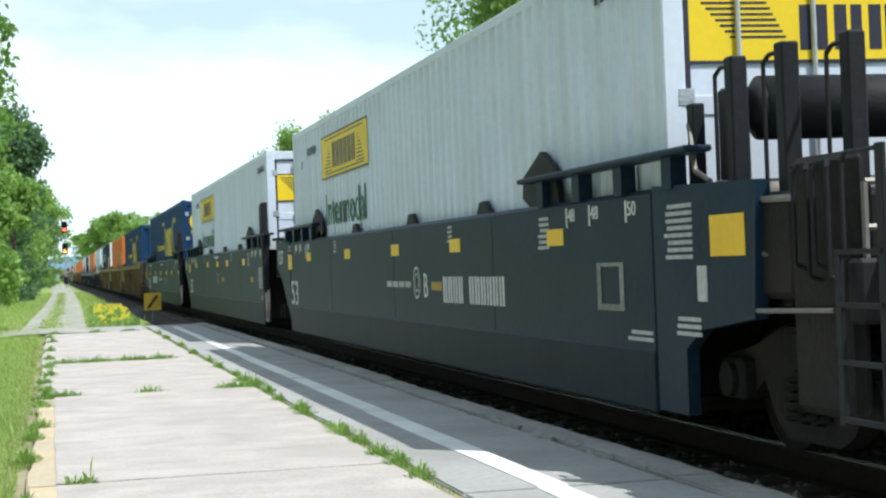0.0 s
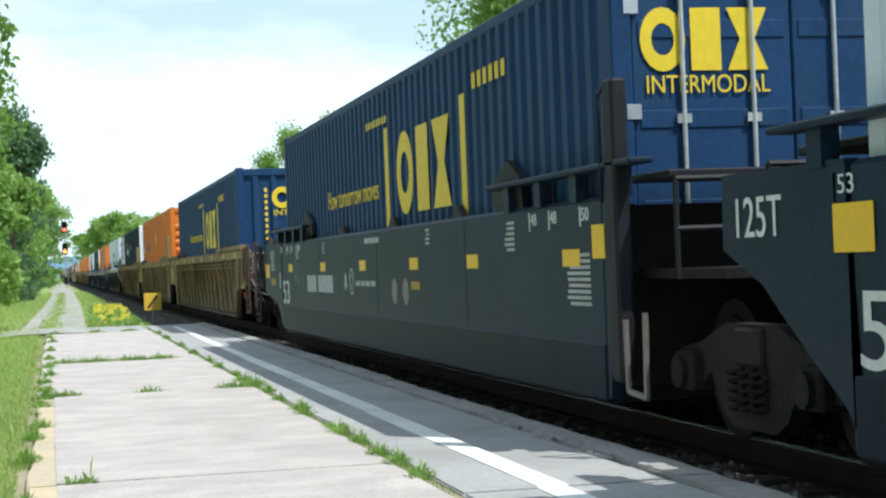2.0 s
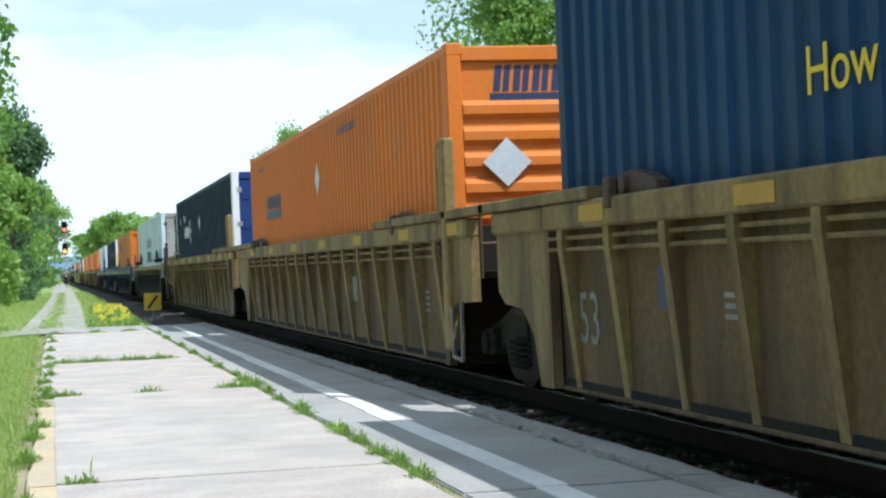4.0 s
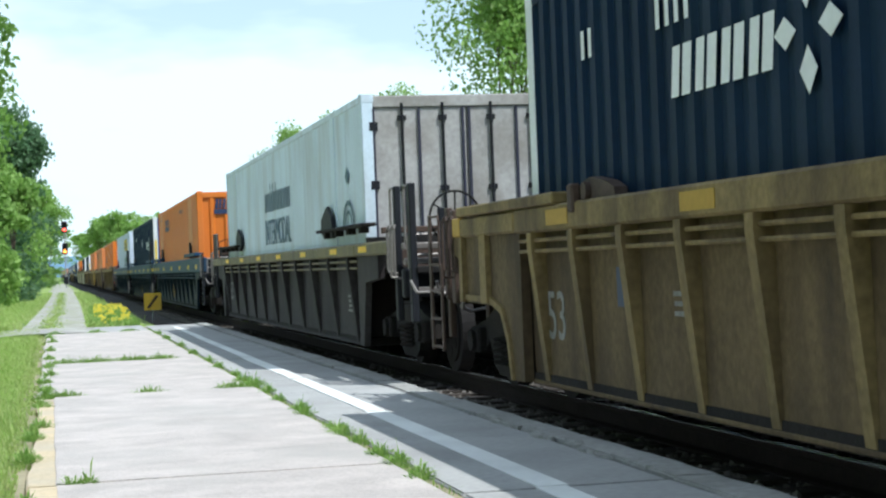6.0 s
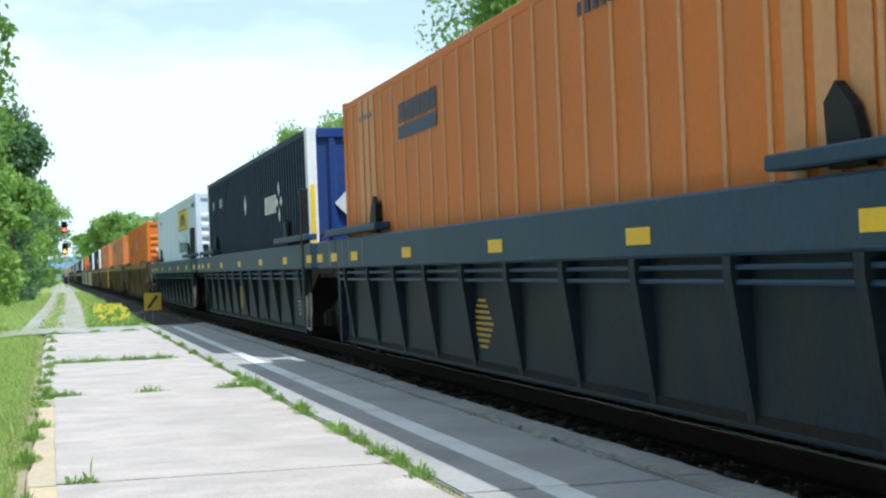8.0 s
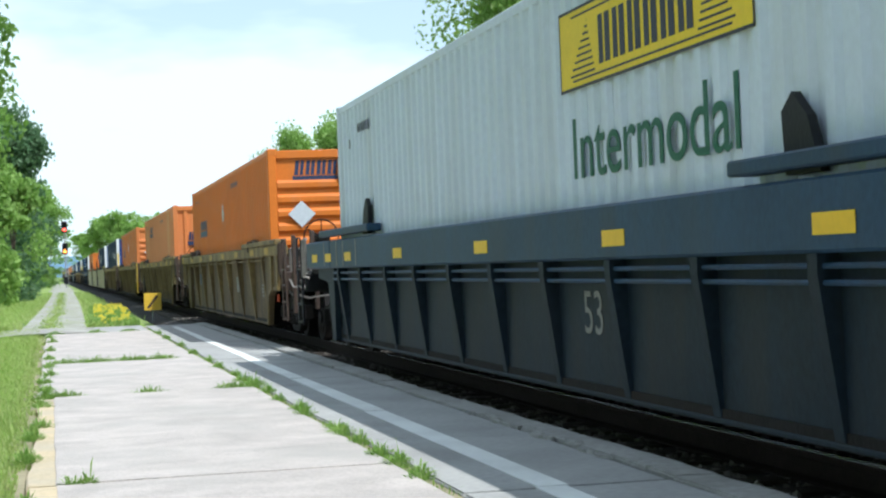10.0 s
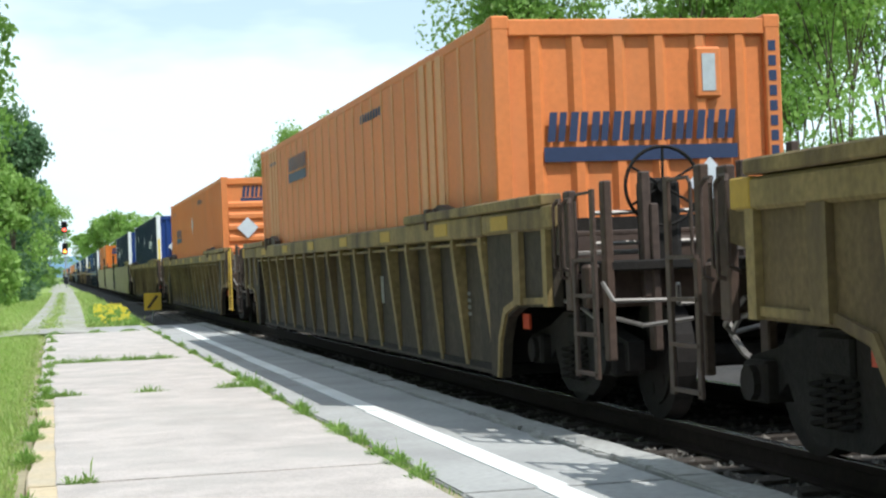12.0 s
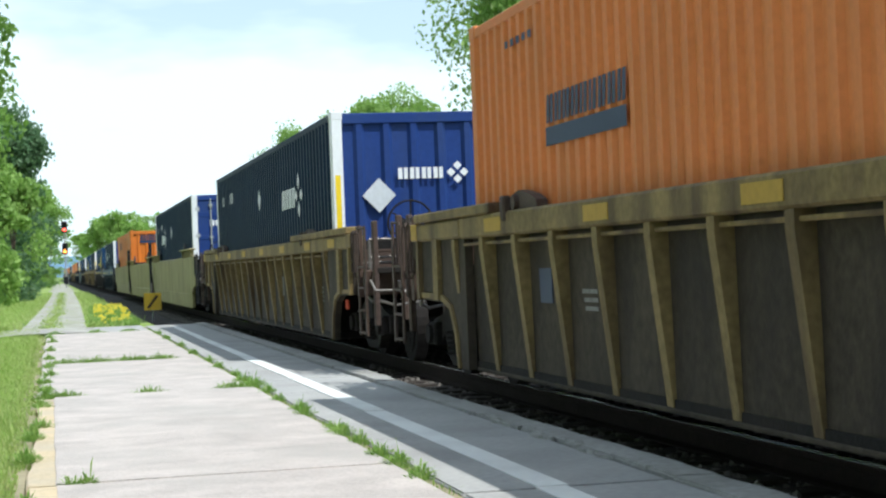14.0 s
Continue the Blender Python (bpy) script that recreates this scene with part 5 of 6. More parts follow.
def corrugated_roof():
    bm = bmesh.new()
    n = 60
    lo = [bm.verts.new((-CW + 0.06, -HALF + 0.05 + (2 * HALF - 0.1) * k / n, CH - 0.025 - 0.015 * (k % 2))) for k in range(n + 1)]
    hi = [bm.verts.new((CW - 0.06, v.co.y, v.co.z)) for v in lo]
    for k in range(n):
        bm.faces.new((lo[k], hi[k], hi[k + 1], lo[k + 1]))
    return bm


def diamond(bm, c, w, h, plane, d=0.006):
    """A square set on its corner, on the rear face ('y') or on the near side ('x')."""
    u, v, z = c
    pts = [(-w / 2, 0), (0, -h / 2), (w / 2, 0), (0, h / 2)]
    if plane == "y":
        a = [bm.verts.new((u + p, v, z + q)) for p, q in pts]
        b = [bm.verts.new((u + p, v - d, z + q)) for p, q in pts]
    else:
        a = [bm.verts.new((u, v + p, z + q)) for p, q in pts]
        b = [bm.verts.new((u - d, v + p, z + q)) for p, q in pts]
    bm.faces.new(b)
    for i in range(4):
        bm.faces.new((a[i], a[(i + 1) % 4], b[(i + 1) % 4], b[i]))
    bmesh.ops.recalc_face_normals(bm, faces=bm.faces[:])


def side_bar(bm, y0, y1, z0, z1, lean=0.0, x=-CW + 0.004, d=0.004):
    """A painted bar on the near side, from y0 to y1, that may lean."""
    pts = [(y0, z0), (y1, z0), (y1 + lean, z1), (y0 + lean, z1)]
    a = [bm.verts.new((x - d, y, z)) for y, z in pts]
    bm.faces.new(a)
    bmesh.ops.recalc_face_normals(bm, faces=bm.faces[:])


def end_bar(bm, x0, x1, z0, z1, lean=0.0, y=-HALF - 0.004):
    bm.faces.new([bm.verts.new(p) for p in ((x0, y, z0), (x1, y, z0), (x1 + lean, y, z1), (x0 + lean, y, z1))])


def block_word(bar, u0, u1, z0, z1, n, lean=0.0):
    """A brand name as a row of n plain blocks."""
    step = (u1 - u0) / n
    for k in range(n):
        bar(u0 + step * (k + 0.06), u0 + step * (k + 0.42), z0, z1, lean)
        bar(u0 + step * (k + 0.54), u0 + step * (k + 0.86), z0, z1, lean)


def dress_whitebox(c, near, end):
    """Yellow sign panel over a green word on the near side; near: y where the panel starts, counted from the rear."""
    y0, y1 = -HALF + near, -HALF + near + 3.5
    zb = -0.30
    bm = bmesh.new()
    side_bar(bm, y0, y1, 2.33 + zb, 2.905 + zb)
    panel = part("sign_panel", bm, "logo_yellow", c, "yellow sign panel with a dark border")
    bm = bmesh.new()
    t = 0.022
    f = lambda a, b, p, q, lean=0.0: side_bar(bm, a, b, p + zb, q + zb, lean, x=-CW + 0.002)
    for a, b, p, q in ((y0, y1, 2.33, 2.33 + t), (y0, y1, 2.905 - t, 2.905), (y0, y0 + t, 2.33, 2.905), (y1 - t, y1, 2.33, 2.905)):
        f(a, b, p, q)
    for k in range(9):
        f(y0 + 0.25 + 0.05 * k, y0 + 0.8 - 0.02 * k, 2.42 + k * 0.045, 2.435 + k * 0.045)
        f(y1 - 0.8 + 0.02 * k, y1 - 0.25 - 0.05 * k, 2.42 + k * 0.045, 2.435 + k * 0.045)
    f(y0 + 0.3, y1 - 0.3, 2.385, 2.40)
    f(y0 + 0.3, y1 - 0.3, 2.835, 2.85)
    block_word(f, y0 + 0.85, y1 - 0.85, 2.45, 2.78, 6)
    part("sign_device", bm, "logo_black", panel, "plain dark blocks in place of a name")
    writing("word", "Intermodal", 0.43, 3.0, "logo_green", c, near_side(-CW - 0.003, y1 - 0.25, 1.70 + zb), "green painted word")
    bm = bmesh.new()
    for a, z, n in ((14.6, 2.75, 6), (15.2, 2.6, 1), (1.2, 2.85, 7)):
        for k in range(n):
            side_bar(bm, -HALF + a - k * 0.13, -HALF + a - k * 0.13 + 0.08, z + zb, z + zb + 0.11)
    part("number_bars", bm, "logo_black", c, "small dark number bars")
    if end == "doors":
        bm = bmesh.new()
        end_bar(bm, -1.12, 1.12, 2.0, 2.48, y=-HALF + 0.018)
        panel = part("door_sign", bm, "logo_yellow", c, "yellow sign panel across the doors")
        bm = bmesh.new()
        g = lambda a, b, p, q, lean=0.0: end_bar(bm, a, b, p, q, lean, y=-HALF + 0.016)
        block_word(g, -0.4, 1.0, 2.08, 2.36, 6)
        for k in range(8):
            g(-1.06 + 0.03 * k, -0.62 + 0.02 * k, 2.40 - 0.035 * k, 2.415 - 0.035 * k)
        for p, q in ((2.0, 2.02), (2.46, 2.48)):
            g(-1.12, 1.12, p, q)
        part("sign_device", bm, "logo_black", panel)
        bm = bmesh.new()
        for x in (-1.145, 1.125):
            box(bm, x, -HALF + 0.01, 0.2, x + 0.03, -HALF + 0.028, CH - 0.18)
        box(bm, -1.14, -HALF + 0.01, CH - 0.2, 1.14, -HALF + 0.028, CH - 0.175)
        part("door_gasket", bm, "logo_black", c)
    else:
        bm = bmesh.new()
        end_bar(bm, -0.42, 0.5, 2.42, 2.68)
        part("end_sign", bm, "logo_yellow", c, "small yellow sign panel")
        bm = bmesh.new()
        diamond(bm, (-0.765, -HALF - 0.002, 1.79), 0.44, 0.40, "y", 0.02)
        part("placard", bm, "placard", c, "bare aluminium placard holder set on its corner")
        writing("word", "Intermodal", 0.14, 0.95, "logo_green", c, rear_face(-0.3, -HALF - 0.003, 2.22))


def ring_shape(vert, bm, n=20):
    """A heavy plain ring, one unit across each way."""
    for k in range(n):
        a, b = 2 * math.pi * k / n, 2 * math.pi * (k + 1) / n
        bm.faces.new([vert(r * math.cos(t), r * math.sin(t)) for r, t in ((0.5, a), (1.0, a), (1.0, b), (0.5, b))])


def dress_bluebox(c, end):
    zb = -0.30
    bm = bmesh.new()
    f = lambda a, b, p, q, lean=0.0: side_bar(bm, -HALF + a, -HALF + b, p + zb, q + zb, lean)
    f(7.72, 7.92, 1.57, 2.66)
    f(4.12, 4.32, 1.57, 2.66)
    # three heavy plain shapes between the two bars
    ring_shape(lambda u, v: bm.verts.new((-CW, -HALF + 6.85 + u * 0.42, 2.11 + zb + v * 0.44)), bm)
    f(5.70, 6.25, 1.68, 2.54, 0.0)
    for p, q, m in ((1.68, 2.54, 2.11),):
        for a, b in ((p, m), (q, m)):
            bm.faces.new([bm.verts.new((-CW, -HALF + y, z + zb)) for y, z in ((4.75, a), (5.5, a), (5.25, b), (5.0, b))])
    part("side_device", bm, "bluebox_yellow", c, "heavy yellow plain shapes between two upright bars")
    writing("slogan", "How tomorrow moves", 0.24, 3.6, "bluebox_yellow", c, near_side(-CW - 0.002, -HALF + 11.95, 1.90 + zb), "thin yellow painted words")
    bm = bmesh.new()
    for k in range(6):
        side_bar(bm, -HALF + 3.7 - k * 0.2, -HALF + 3.82 - k * 0.2, 2.66 + zb, 2.80 + zb)
    for k in range(8):
        side_bar(bm, -HALF + 8.9 - k * 0.16, -HALF + 9.0 - k * 0.16, 2.72 + zb, 2.80 + zb)
    part("number_bars", bm, "bluebox_yellow", c)
    bm = bmesh.new()
    x0 = -1.08 if end == "doors" else -0.585
    k = 0.9 / 1.18 if end == "doors" else 1.0
    y = -HALF + (0.016 if end == "doors" else 0.012)
    g = lambda a, b, p, q: end_bar(bm, x0 + a * k, x0 + b * k, p, q, y=y)
    ring_shape(lambda u, v: bm.verts.new((x0 + (0.20 + u * 0.21) * k, y, 2.28 + v * 0.215)), bm)
    g(0.46, 0.74, 2.07, 2.49)
    for a, b in ((2.07, 2.28), (2.49, 2.28)):
        bm.faces.new([bm.verts.new((x0 + xx * k, y, z)) for xx, z in ((0.80, a), (1.18, a), (1.06, b), (0.92, b))])
    part("end_device", bm, "bluebox_yellow", c, "heavy yellow plain shapes")
    writing("word", "INTERMODAL", 0.12, 1.15 * k, "bluebox_yellow", c, rear_face(x0 + 0.03, y - 0.002, 1.92), "yellow painted word")
    if end != "doors":
        bm = bmesh.new()
        for k in range(9):
            end_bar(bm, -0.74, -0.68, 2.40 - k * 0.12, 2.47 - k * 0.12, y=-HALF + 0.012)
        for k in range(12):
            end_bar(bm, 0.75, 0.78, 2.45 - k * 0.07, 2.49 - k * 0.07, y=-HALF + 0.012)
        part("end_bars", bm, "bluebox_yellow", c)


def dress_amber(c, end, y_rear, low, high=False):
    """Dark blocks over a bar at the front of the side, and the same across the end."""
    zb = -0.30
    y1 = -HALF + y_rear
    y0 = y1 - 1.85
    bm = bmesh.new()
    f = lambda a, b, p, q, lean=0.0: side_bar(bm, a, b, p + zb, q + zb, lean)
    z = low
    f(y0, y1, z, z + 0.14)
    block_word(f, y0, y1, z + 0.17, z + 0.38, 9, -0.03)
    part("side_device", bm, "logo_navy", c, "dark blue blocks over a solid bar")
    bm = bmesh.new()
    for k in range(8):
        side_bar(bm, -HALF + 5.0 + k * 0.17, -HALF + 5.1 + k * 0.17, 2.83 + zb, 2.93 + zb)
    for k in range(5):
        side_bar(bm, -HALF + 14.2 + k * 0.17, -HALF + 14.3 + k * 0.17, 2.86 + zb, 2.92 + zb)
    part("number_bars", bm, "logo_navy", c)
    if end == "hribs":
        za, zc = 2.30, 2.44
        y = -HALF + 0.046
    else:
        za, zc = (1.66, 1.83) if not high else (2.30, 2.44)
        y = -HALF + 0.010
    bm = bmesh.new()
    g = lambda a, b, p, q, lean=0.0: end_bar(bm, a, b, p, q, lean, y=y)
    g(-0.87, 0.05 if end == "hribs" else -0.1, za, za + 0.125)
    if end == "hribs":
        g(0.05, 0.87, za, za + 0.125)
    else:
        g(-0.1, 0.87, za, za + 0.125)
    block_word(g, -0.85, 0.86, zc, zc + 0.25, 9, 0.03)
    part("end_device", bm, "logo_navy", c, "dark blue slanted blocks over a solid bar")
    bm = bmesh.new()
    for k in range(8):
        end_bar(bm, 1.18, 1.25, 2.58 - k * 0.13, 2.67 - k * 0.13)
    part("end_bars", bm, "logo_navy", c)
    if end == "hribs":
        bm = bmesh.new()
        diamond(bm, (-0.74, -HALF - 0.002, 1.77), 0.47, 0.46, "y", 0.02)
        part("placard", bm, "placard", c, "bare aluminium placard holder set on its corner")
        part("document_box", boxes((-0.08, -HALF - 0.05, 2.35, 0.16, -HALF + 0.05, 2.71, 0.02)), "placard", c, "pale grey document box")
        bm = bmesh.new()
        diamond(bm, (-CW + 0.003, -HALF + 8.1, 2.38 + zb), 0.38, 0.44, "x")
        part("side_placard", bm, "placard", c)
    else:
        part("document_box", boxes((0.50, -HALF - 0.012, 2.18, 0.74, -HALF + 0.05, 2.62, 0.02)), "orange_old", c)
        part("document_window", boxes((0.56, -HALF - 0.018, 2.24, 0.68, -HALF - 0.01, 2.56)), "chrome", c)
        bm = bmesh.new()
        diamond(bm, (0.60, -HALF - 0.002, 1.45), 0.42, 0.44, "y", 0.012)
        part("placard", bm, "placard", c)


def dress_navybox(c, near, end):
    """White blocks and a ring of four kites."""
    zb = -0.30
    y1 = -HALF + near
    bm = bmesh.new()
    f = lambda a, b, p, q, lean=0.0: side_bar(bm, a, b, p + zb, q + zb, lean)
    block_word(f, y1 - 1.55, y1, 2.08, 2.38, 4, -0.05)
    for dy, dz, w, h in ((0, 0.21, 0.2, 0.24), (0, -0.21, 0.2, 0.24), (0.26, 0, 0.26, 0.17), (-0.26, 0, 0.26, 0.17)):
        diamond(bm, (-CW + 0.003, y1 - 1.95 + dy, 2.24 + zb + dz), w, h, "x", 0.004)
    part("side_device", bm, "logo_white", c, "white blocks and four kite shapes")
    bm = bmesh.new()
    diamond(bm, (-CW + 0.003, -HALF + 8.2, 2.38 + zb), 0.36, 0.38, "x")
    part("side_placard", bm, "placard", c)
    bm = bmesh.new()
    for a, n in ((14.7, 2), (13.2, 4)):
        for k in range(n):
            side_bar(bm, -HALF + a - k * 0.16, -HALF + a - k * 0.16 + 0.07, 2.52 + zb, 2.72 + zb)
    part("number_bars", bm, "logo_white", c)
    bm = bmesh.new()
    y = -HALF + (0.016 if end == "doors" else 0.008)
    g = lambda a, b, p, q, lean=0.0: end_bar(bm, a, b, p, q, lean, y=y)
    zc = 1.98 if end != "doors" else 2.05
    x0 = -0.42 if end != "doors" else -0.85
    block_word(g, x0, x0 + 0.64, zc, zc + 0.15, 4)
    for dx, dz in ((0, 0.09), (0, -0.09), (0.09, 0), (-0.09, 0)):
        diamond(bm, (x0 + 0.82 + dx, y, zc + 0.075 + dz), 0.12, 0.12, "y", 0.003)
    part("end_device", bm, "logo_white", c, "white blocks and four kite shapes")
    if end != "doors":
        bm = bmesh.new()
        diamond(bm, (-0.68, -HALF + 0.008, 1.77), 0.45, 0.46, "y", 0.012)
        part("placard", bm, "placard", c, "bare aluminium placard holder set on its corner")
        bm = bmesh.new()
        for x0, x1, z0, z1 in ((-1.26, -1.19, 1.1, 2.05),):
            end_bar(bm, x0, x1, z0, z1)
        part("post_label", bm, "logo_yellow", c)


def dress_reefer(c):
    zb = -0.30
    bm = bmesh.new()
    f = lambda a, b, p, q, lean=0.0: side_bar(bm, -HALF + a, -HALF + b, p + zb, q + zb, lean, x=-CW + 0.010)
    step = (9.70 - 6.45) / 9
    for k, tall in enumerate((0, 0, 1, 1, 1, 0, 0, 0, 0)):
        u = 9.70 - step * k
        f(u - step * 0.26, u, 2.12, 2.44 + (0.15 if tall else 0))
        f(u - step * 0.78, u - step * 0.5, 2.12, 2.44)
    part("side_device", bm, "logo_teal", c, "slate blue blocks in place of a name")
    writing("word", "INTERMODAL", 0.43, 3.2, "logo_teal", c, near_side(-CW + 0.004, -HALF + 9.70, 1.56 + zb), "dark painted word")
    bm = bmesh.new()
    for k in range(24):
        a, b = math.pi * k / 24, math.pi * (k + 1) / 24
        for r0, r1 in ((0.21, 0.25), (0.14, 0.165)):
            y = lambda r, t: -HALF + 1.15 + r * math.cos(t) * 1.7
            z = lambda r, t: 1.6 + zb + r * math.sin(t) * 1.5
            bm.faces.new([bm.verts.new((-CW - 0.001, y(r, t), z(r, t))) for r, t in ((r0, a), (r1, a), (r1, b), (r0, b))])
    part("arch_mark", bm, "logo_teal", c)
    bm = bmesh.new()
    diamond(bm, (-CW, -HALF + 1.15, 2.28 + zb), 0.3, 0.22, "x", 0.004)
    part("round_mark", bm, "logo_teal", c)
    bm = bmesh.new()
    for x in (-1.146, -0.59, -0.05, 0.03, 0.62, 1.13):
        box(bm, x - 0.014, -HALF + 0.0, 0.2, x + 0.014, -HALF + 0.028, CH - 0.18)
    part("door_seam", bm, "logo_black", c)


CONTAINER_Z = 0.30
# rear end of each container at 0 s, in metres ahead of the camera
REAR = [9.75, 29.25, 48.96, 72.42, 92.11, 111.7, 135.1, 158.85, 178.24, 198.06, 221.5, 245.09, 268.67, 292.51, 315.69, 334.2, 352.2]
moving = []


def ride(ob, y, z):
    """Sets a thing on the train; y: its middle at 0 s."""
    ob.matrix_basis = Matrix.Translation((TRACK_X, y, z))
    moving.append((ob, y, z))
    return ob


def build_train():
    grey = ("car_grey", "smooth", "dark grey smooth-sided articulated container well car", 0)
    tan = ("car_tan", "ribbed", "weathered tan ribbed container well car", 16)
    tanb = ("car_tan", "ribbed", "weathered tan ribbed well car with grimy dark sheets", 17)
    tan8 = ("car_tan", "ribbed", "weathered tan container well car with wide ribs", 9)
    olive = ("car_olive", "ribbed", "grimy brown ribbed container well car", 11)
    blue = ("car_blue", "ribbed", "blue-grey ribbed articulated container well car", 11)
    lime = ("car_lime", "smooth", "pale tan smooth-sided container well car", 0)
    cars = [(grey, "art", "cpl", "B"), (grey, "art", "art", "C"), (grey, "cpl", "art", "A"),
            (tan, "art", "cpl"), (tan, "art", "art"), (tan, "cpl", "art"),
            (olive, "cpl", "cpl"),
            (blue, "art", "cpl"), (blue, "art", "art"), (blue, "cpl", "art", "drum"),
            (tan8, "cpl", "cpl"), (tanb, "cpl", "cpl"), (tanb, "cpl", "cpl", "ladder"), (tanb, "cpl", "cpl"),
            (lime, "art", "cpl"), (lime, "art", "art"), (lime, "cpl", "art")]
    far_kinds = [blue, olive, tanb, tanb, olive, grey]
    rear = list(REAR)
    while len(rear) < 38:
        rear.append(rear[-1] + 23.5)
        cars.append((far_kinds[len(rear) % len(far_kinds)], "cpl", "cpl"))
    made = {}
    for (kind, front, back, *extra), y in zip(cars, rear):
        unit = extra[0] if extra else ""
        key = (kind, front, back, unit)
        paint, style, label, ribs = kind
        chord = {"car_blue": (1.13, 1.49), "car_olive": (1.26, 1.41)}.get(paint, (1.35, 1.54))
        if key in made:
            car = copy_thing(made[key], Matrix())
        else:
            car = made[key] = build_car(paint, style, front, back, label, ribs, chord, unit, unit != "ladder", "ladder_yellow" if unit == "ladder" else "")
        ride(car, y + HALF, 0)

    loads = {}

    def load(name, maker):
        if name in loads:
            return copy_thing(loads[name], Matrix())
        loads[name] = maker()
        return loads[name]

    def whitebox(near, end):
        c = build_container("box_white", "corrugated", end, "white corrugated container with a yellow sign panel and a green word")
        dress_whitebox(c, near, end)
        return c

    def bluebox(end, style):
        c = build_container("bluebox_blue", style, end, "dark blue container with heavy yellow shapes", pitch=0.3)
        dress_bluebox(c, end)
        return c

    def amber(end, style, y, low, paint):
        c = build_container(paint, style, end, "orange container with a dark blue device" if end == "hribs" else "faded orange panelled container with a dark blue device", pitch=0.24)
        dress_amber(c, end, y, low, paint == "orange")
        return c

    def navybox(near, end):
        # the ends take a brighter blue than the long sides
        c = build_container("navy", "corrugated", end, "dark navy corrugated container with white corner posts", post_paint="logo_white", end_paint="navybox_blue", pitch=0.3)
        dress_navybox(c, near, end)
        return c

    def reefer():
        c = build_container("reefer", "plate", "doors", "aged white refrigerated container with dark lettering", end_paint="reefer_end")
        dress_reefer(c)
        return c

    plan = {0: ("whitebox13", lambda: whitebox(9.86, "doors")), 1: ("whitebox13", None), 2: ("bluebox_doors", lambda: bluebox("doors", "corrugated")), 3: ("bluebox_ribs", lambda: bluebox("vribs", "corrugated")),
            4: ("amber_plain", lambda: amber("hribs", "corrugated", 13.9, 1.99, "orange")), 5: ("navybox_doors", lambda: navybox(13.1, "doors")), 6: ("reefer", reefer),
            7: ("amber_posts_new", lambda: amber("vribs", "posts", 12.7, 2.47, "orange")), 8: ("navybox_ribs", lambda: navybox(5.2, "vribs")), 9: ("whitebox3", lambda: whitebox(2.75, "hribs")),
            10: ("amber_plain", None), 11: ("amber_posts", lambda: amber("vribs", "posts", 12.7, 2.47, "orange_old")), 12: ("amber_old", lambda: amber("hribs", "corrugated", 13.9, 1.99, "orange_old")),
            13: ("navybox_ribs", None), 14: ("navybox_doors", None), 16: ("amber_posts_new", None)}
    for k, y in enumerate(rear):
        if k == 15:
            continue
        name, maker = plan.get(k, (("bluebox_doors", "navybox_doors", "bluebox_ribs", "navybox_ribs")[k % 4] if k < 24 else ("amber_old", "amber_posts", "navybox_doors", "bluebox_ribs", "amber_posts")[k % 5], None))
        ride(load(name, maker), y + HALF, CONTAINER_Z)


# ---- trees, grass and small things ----
def leaf_cloud(rnd, centres, count, size, flat=0.7):
    vs, fs = [], []
    for k in range(count):
        c, r = rnd.choice(centres)
        while True:
            d = Vector((rnd.uniform(-1, 1), rnd.uniform(-1, 1), rnd.uniform(-1, 1)))
            if 0.1 < d.length < 1:
                break
        d = d.normalized() * (rnd.random() ** 0.45)
        p = Vector(c) + Vector((d.x * r, d.y * r, d.z * r * flat))
        s = size * rnd.uniform(0.55, 1.3)
        turn = Euler((rnd.uniform(-1.5, 1.5), rnd.uniform(-1.5, 1.5), rnd.uniform(0, 6.28))).to_matrix()
        base = len(vs)
        for q in ((-0.5, 0, 0), (0, -0.32, 0.06), (0.55, 0, -0.05), (0, 0.32, 0.06)):
            vs.append(tuple(p + turn @ (Vector(q) * s)))
        fs.append((base, base + 1, base + 2, base + 3))
    return vs, fs


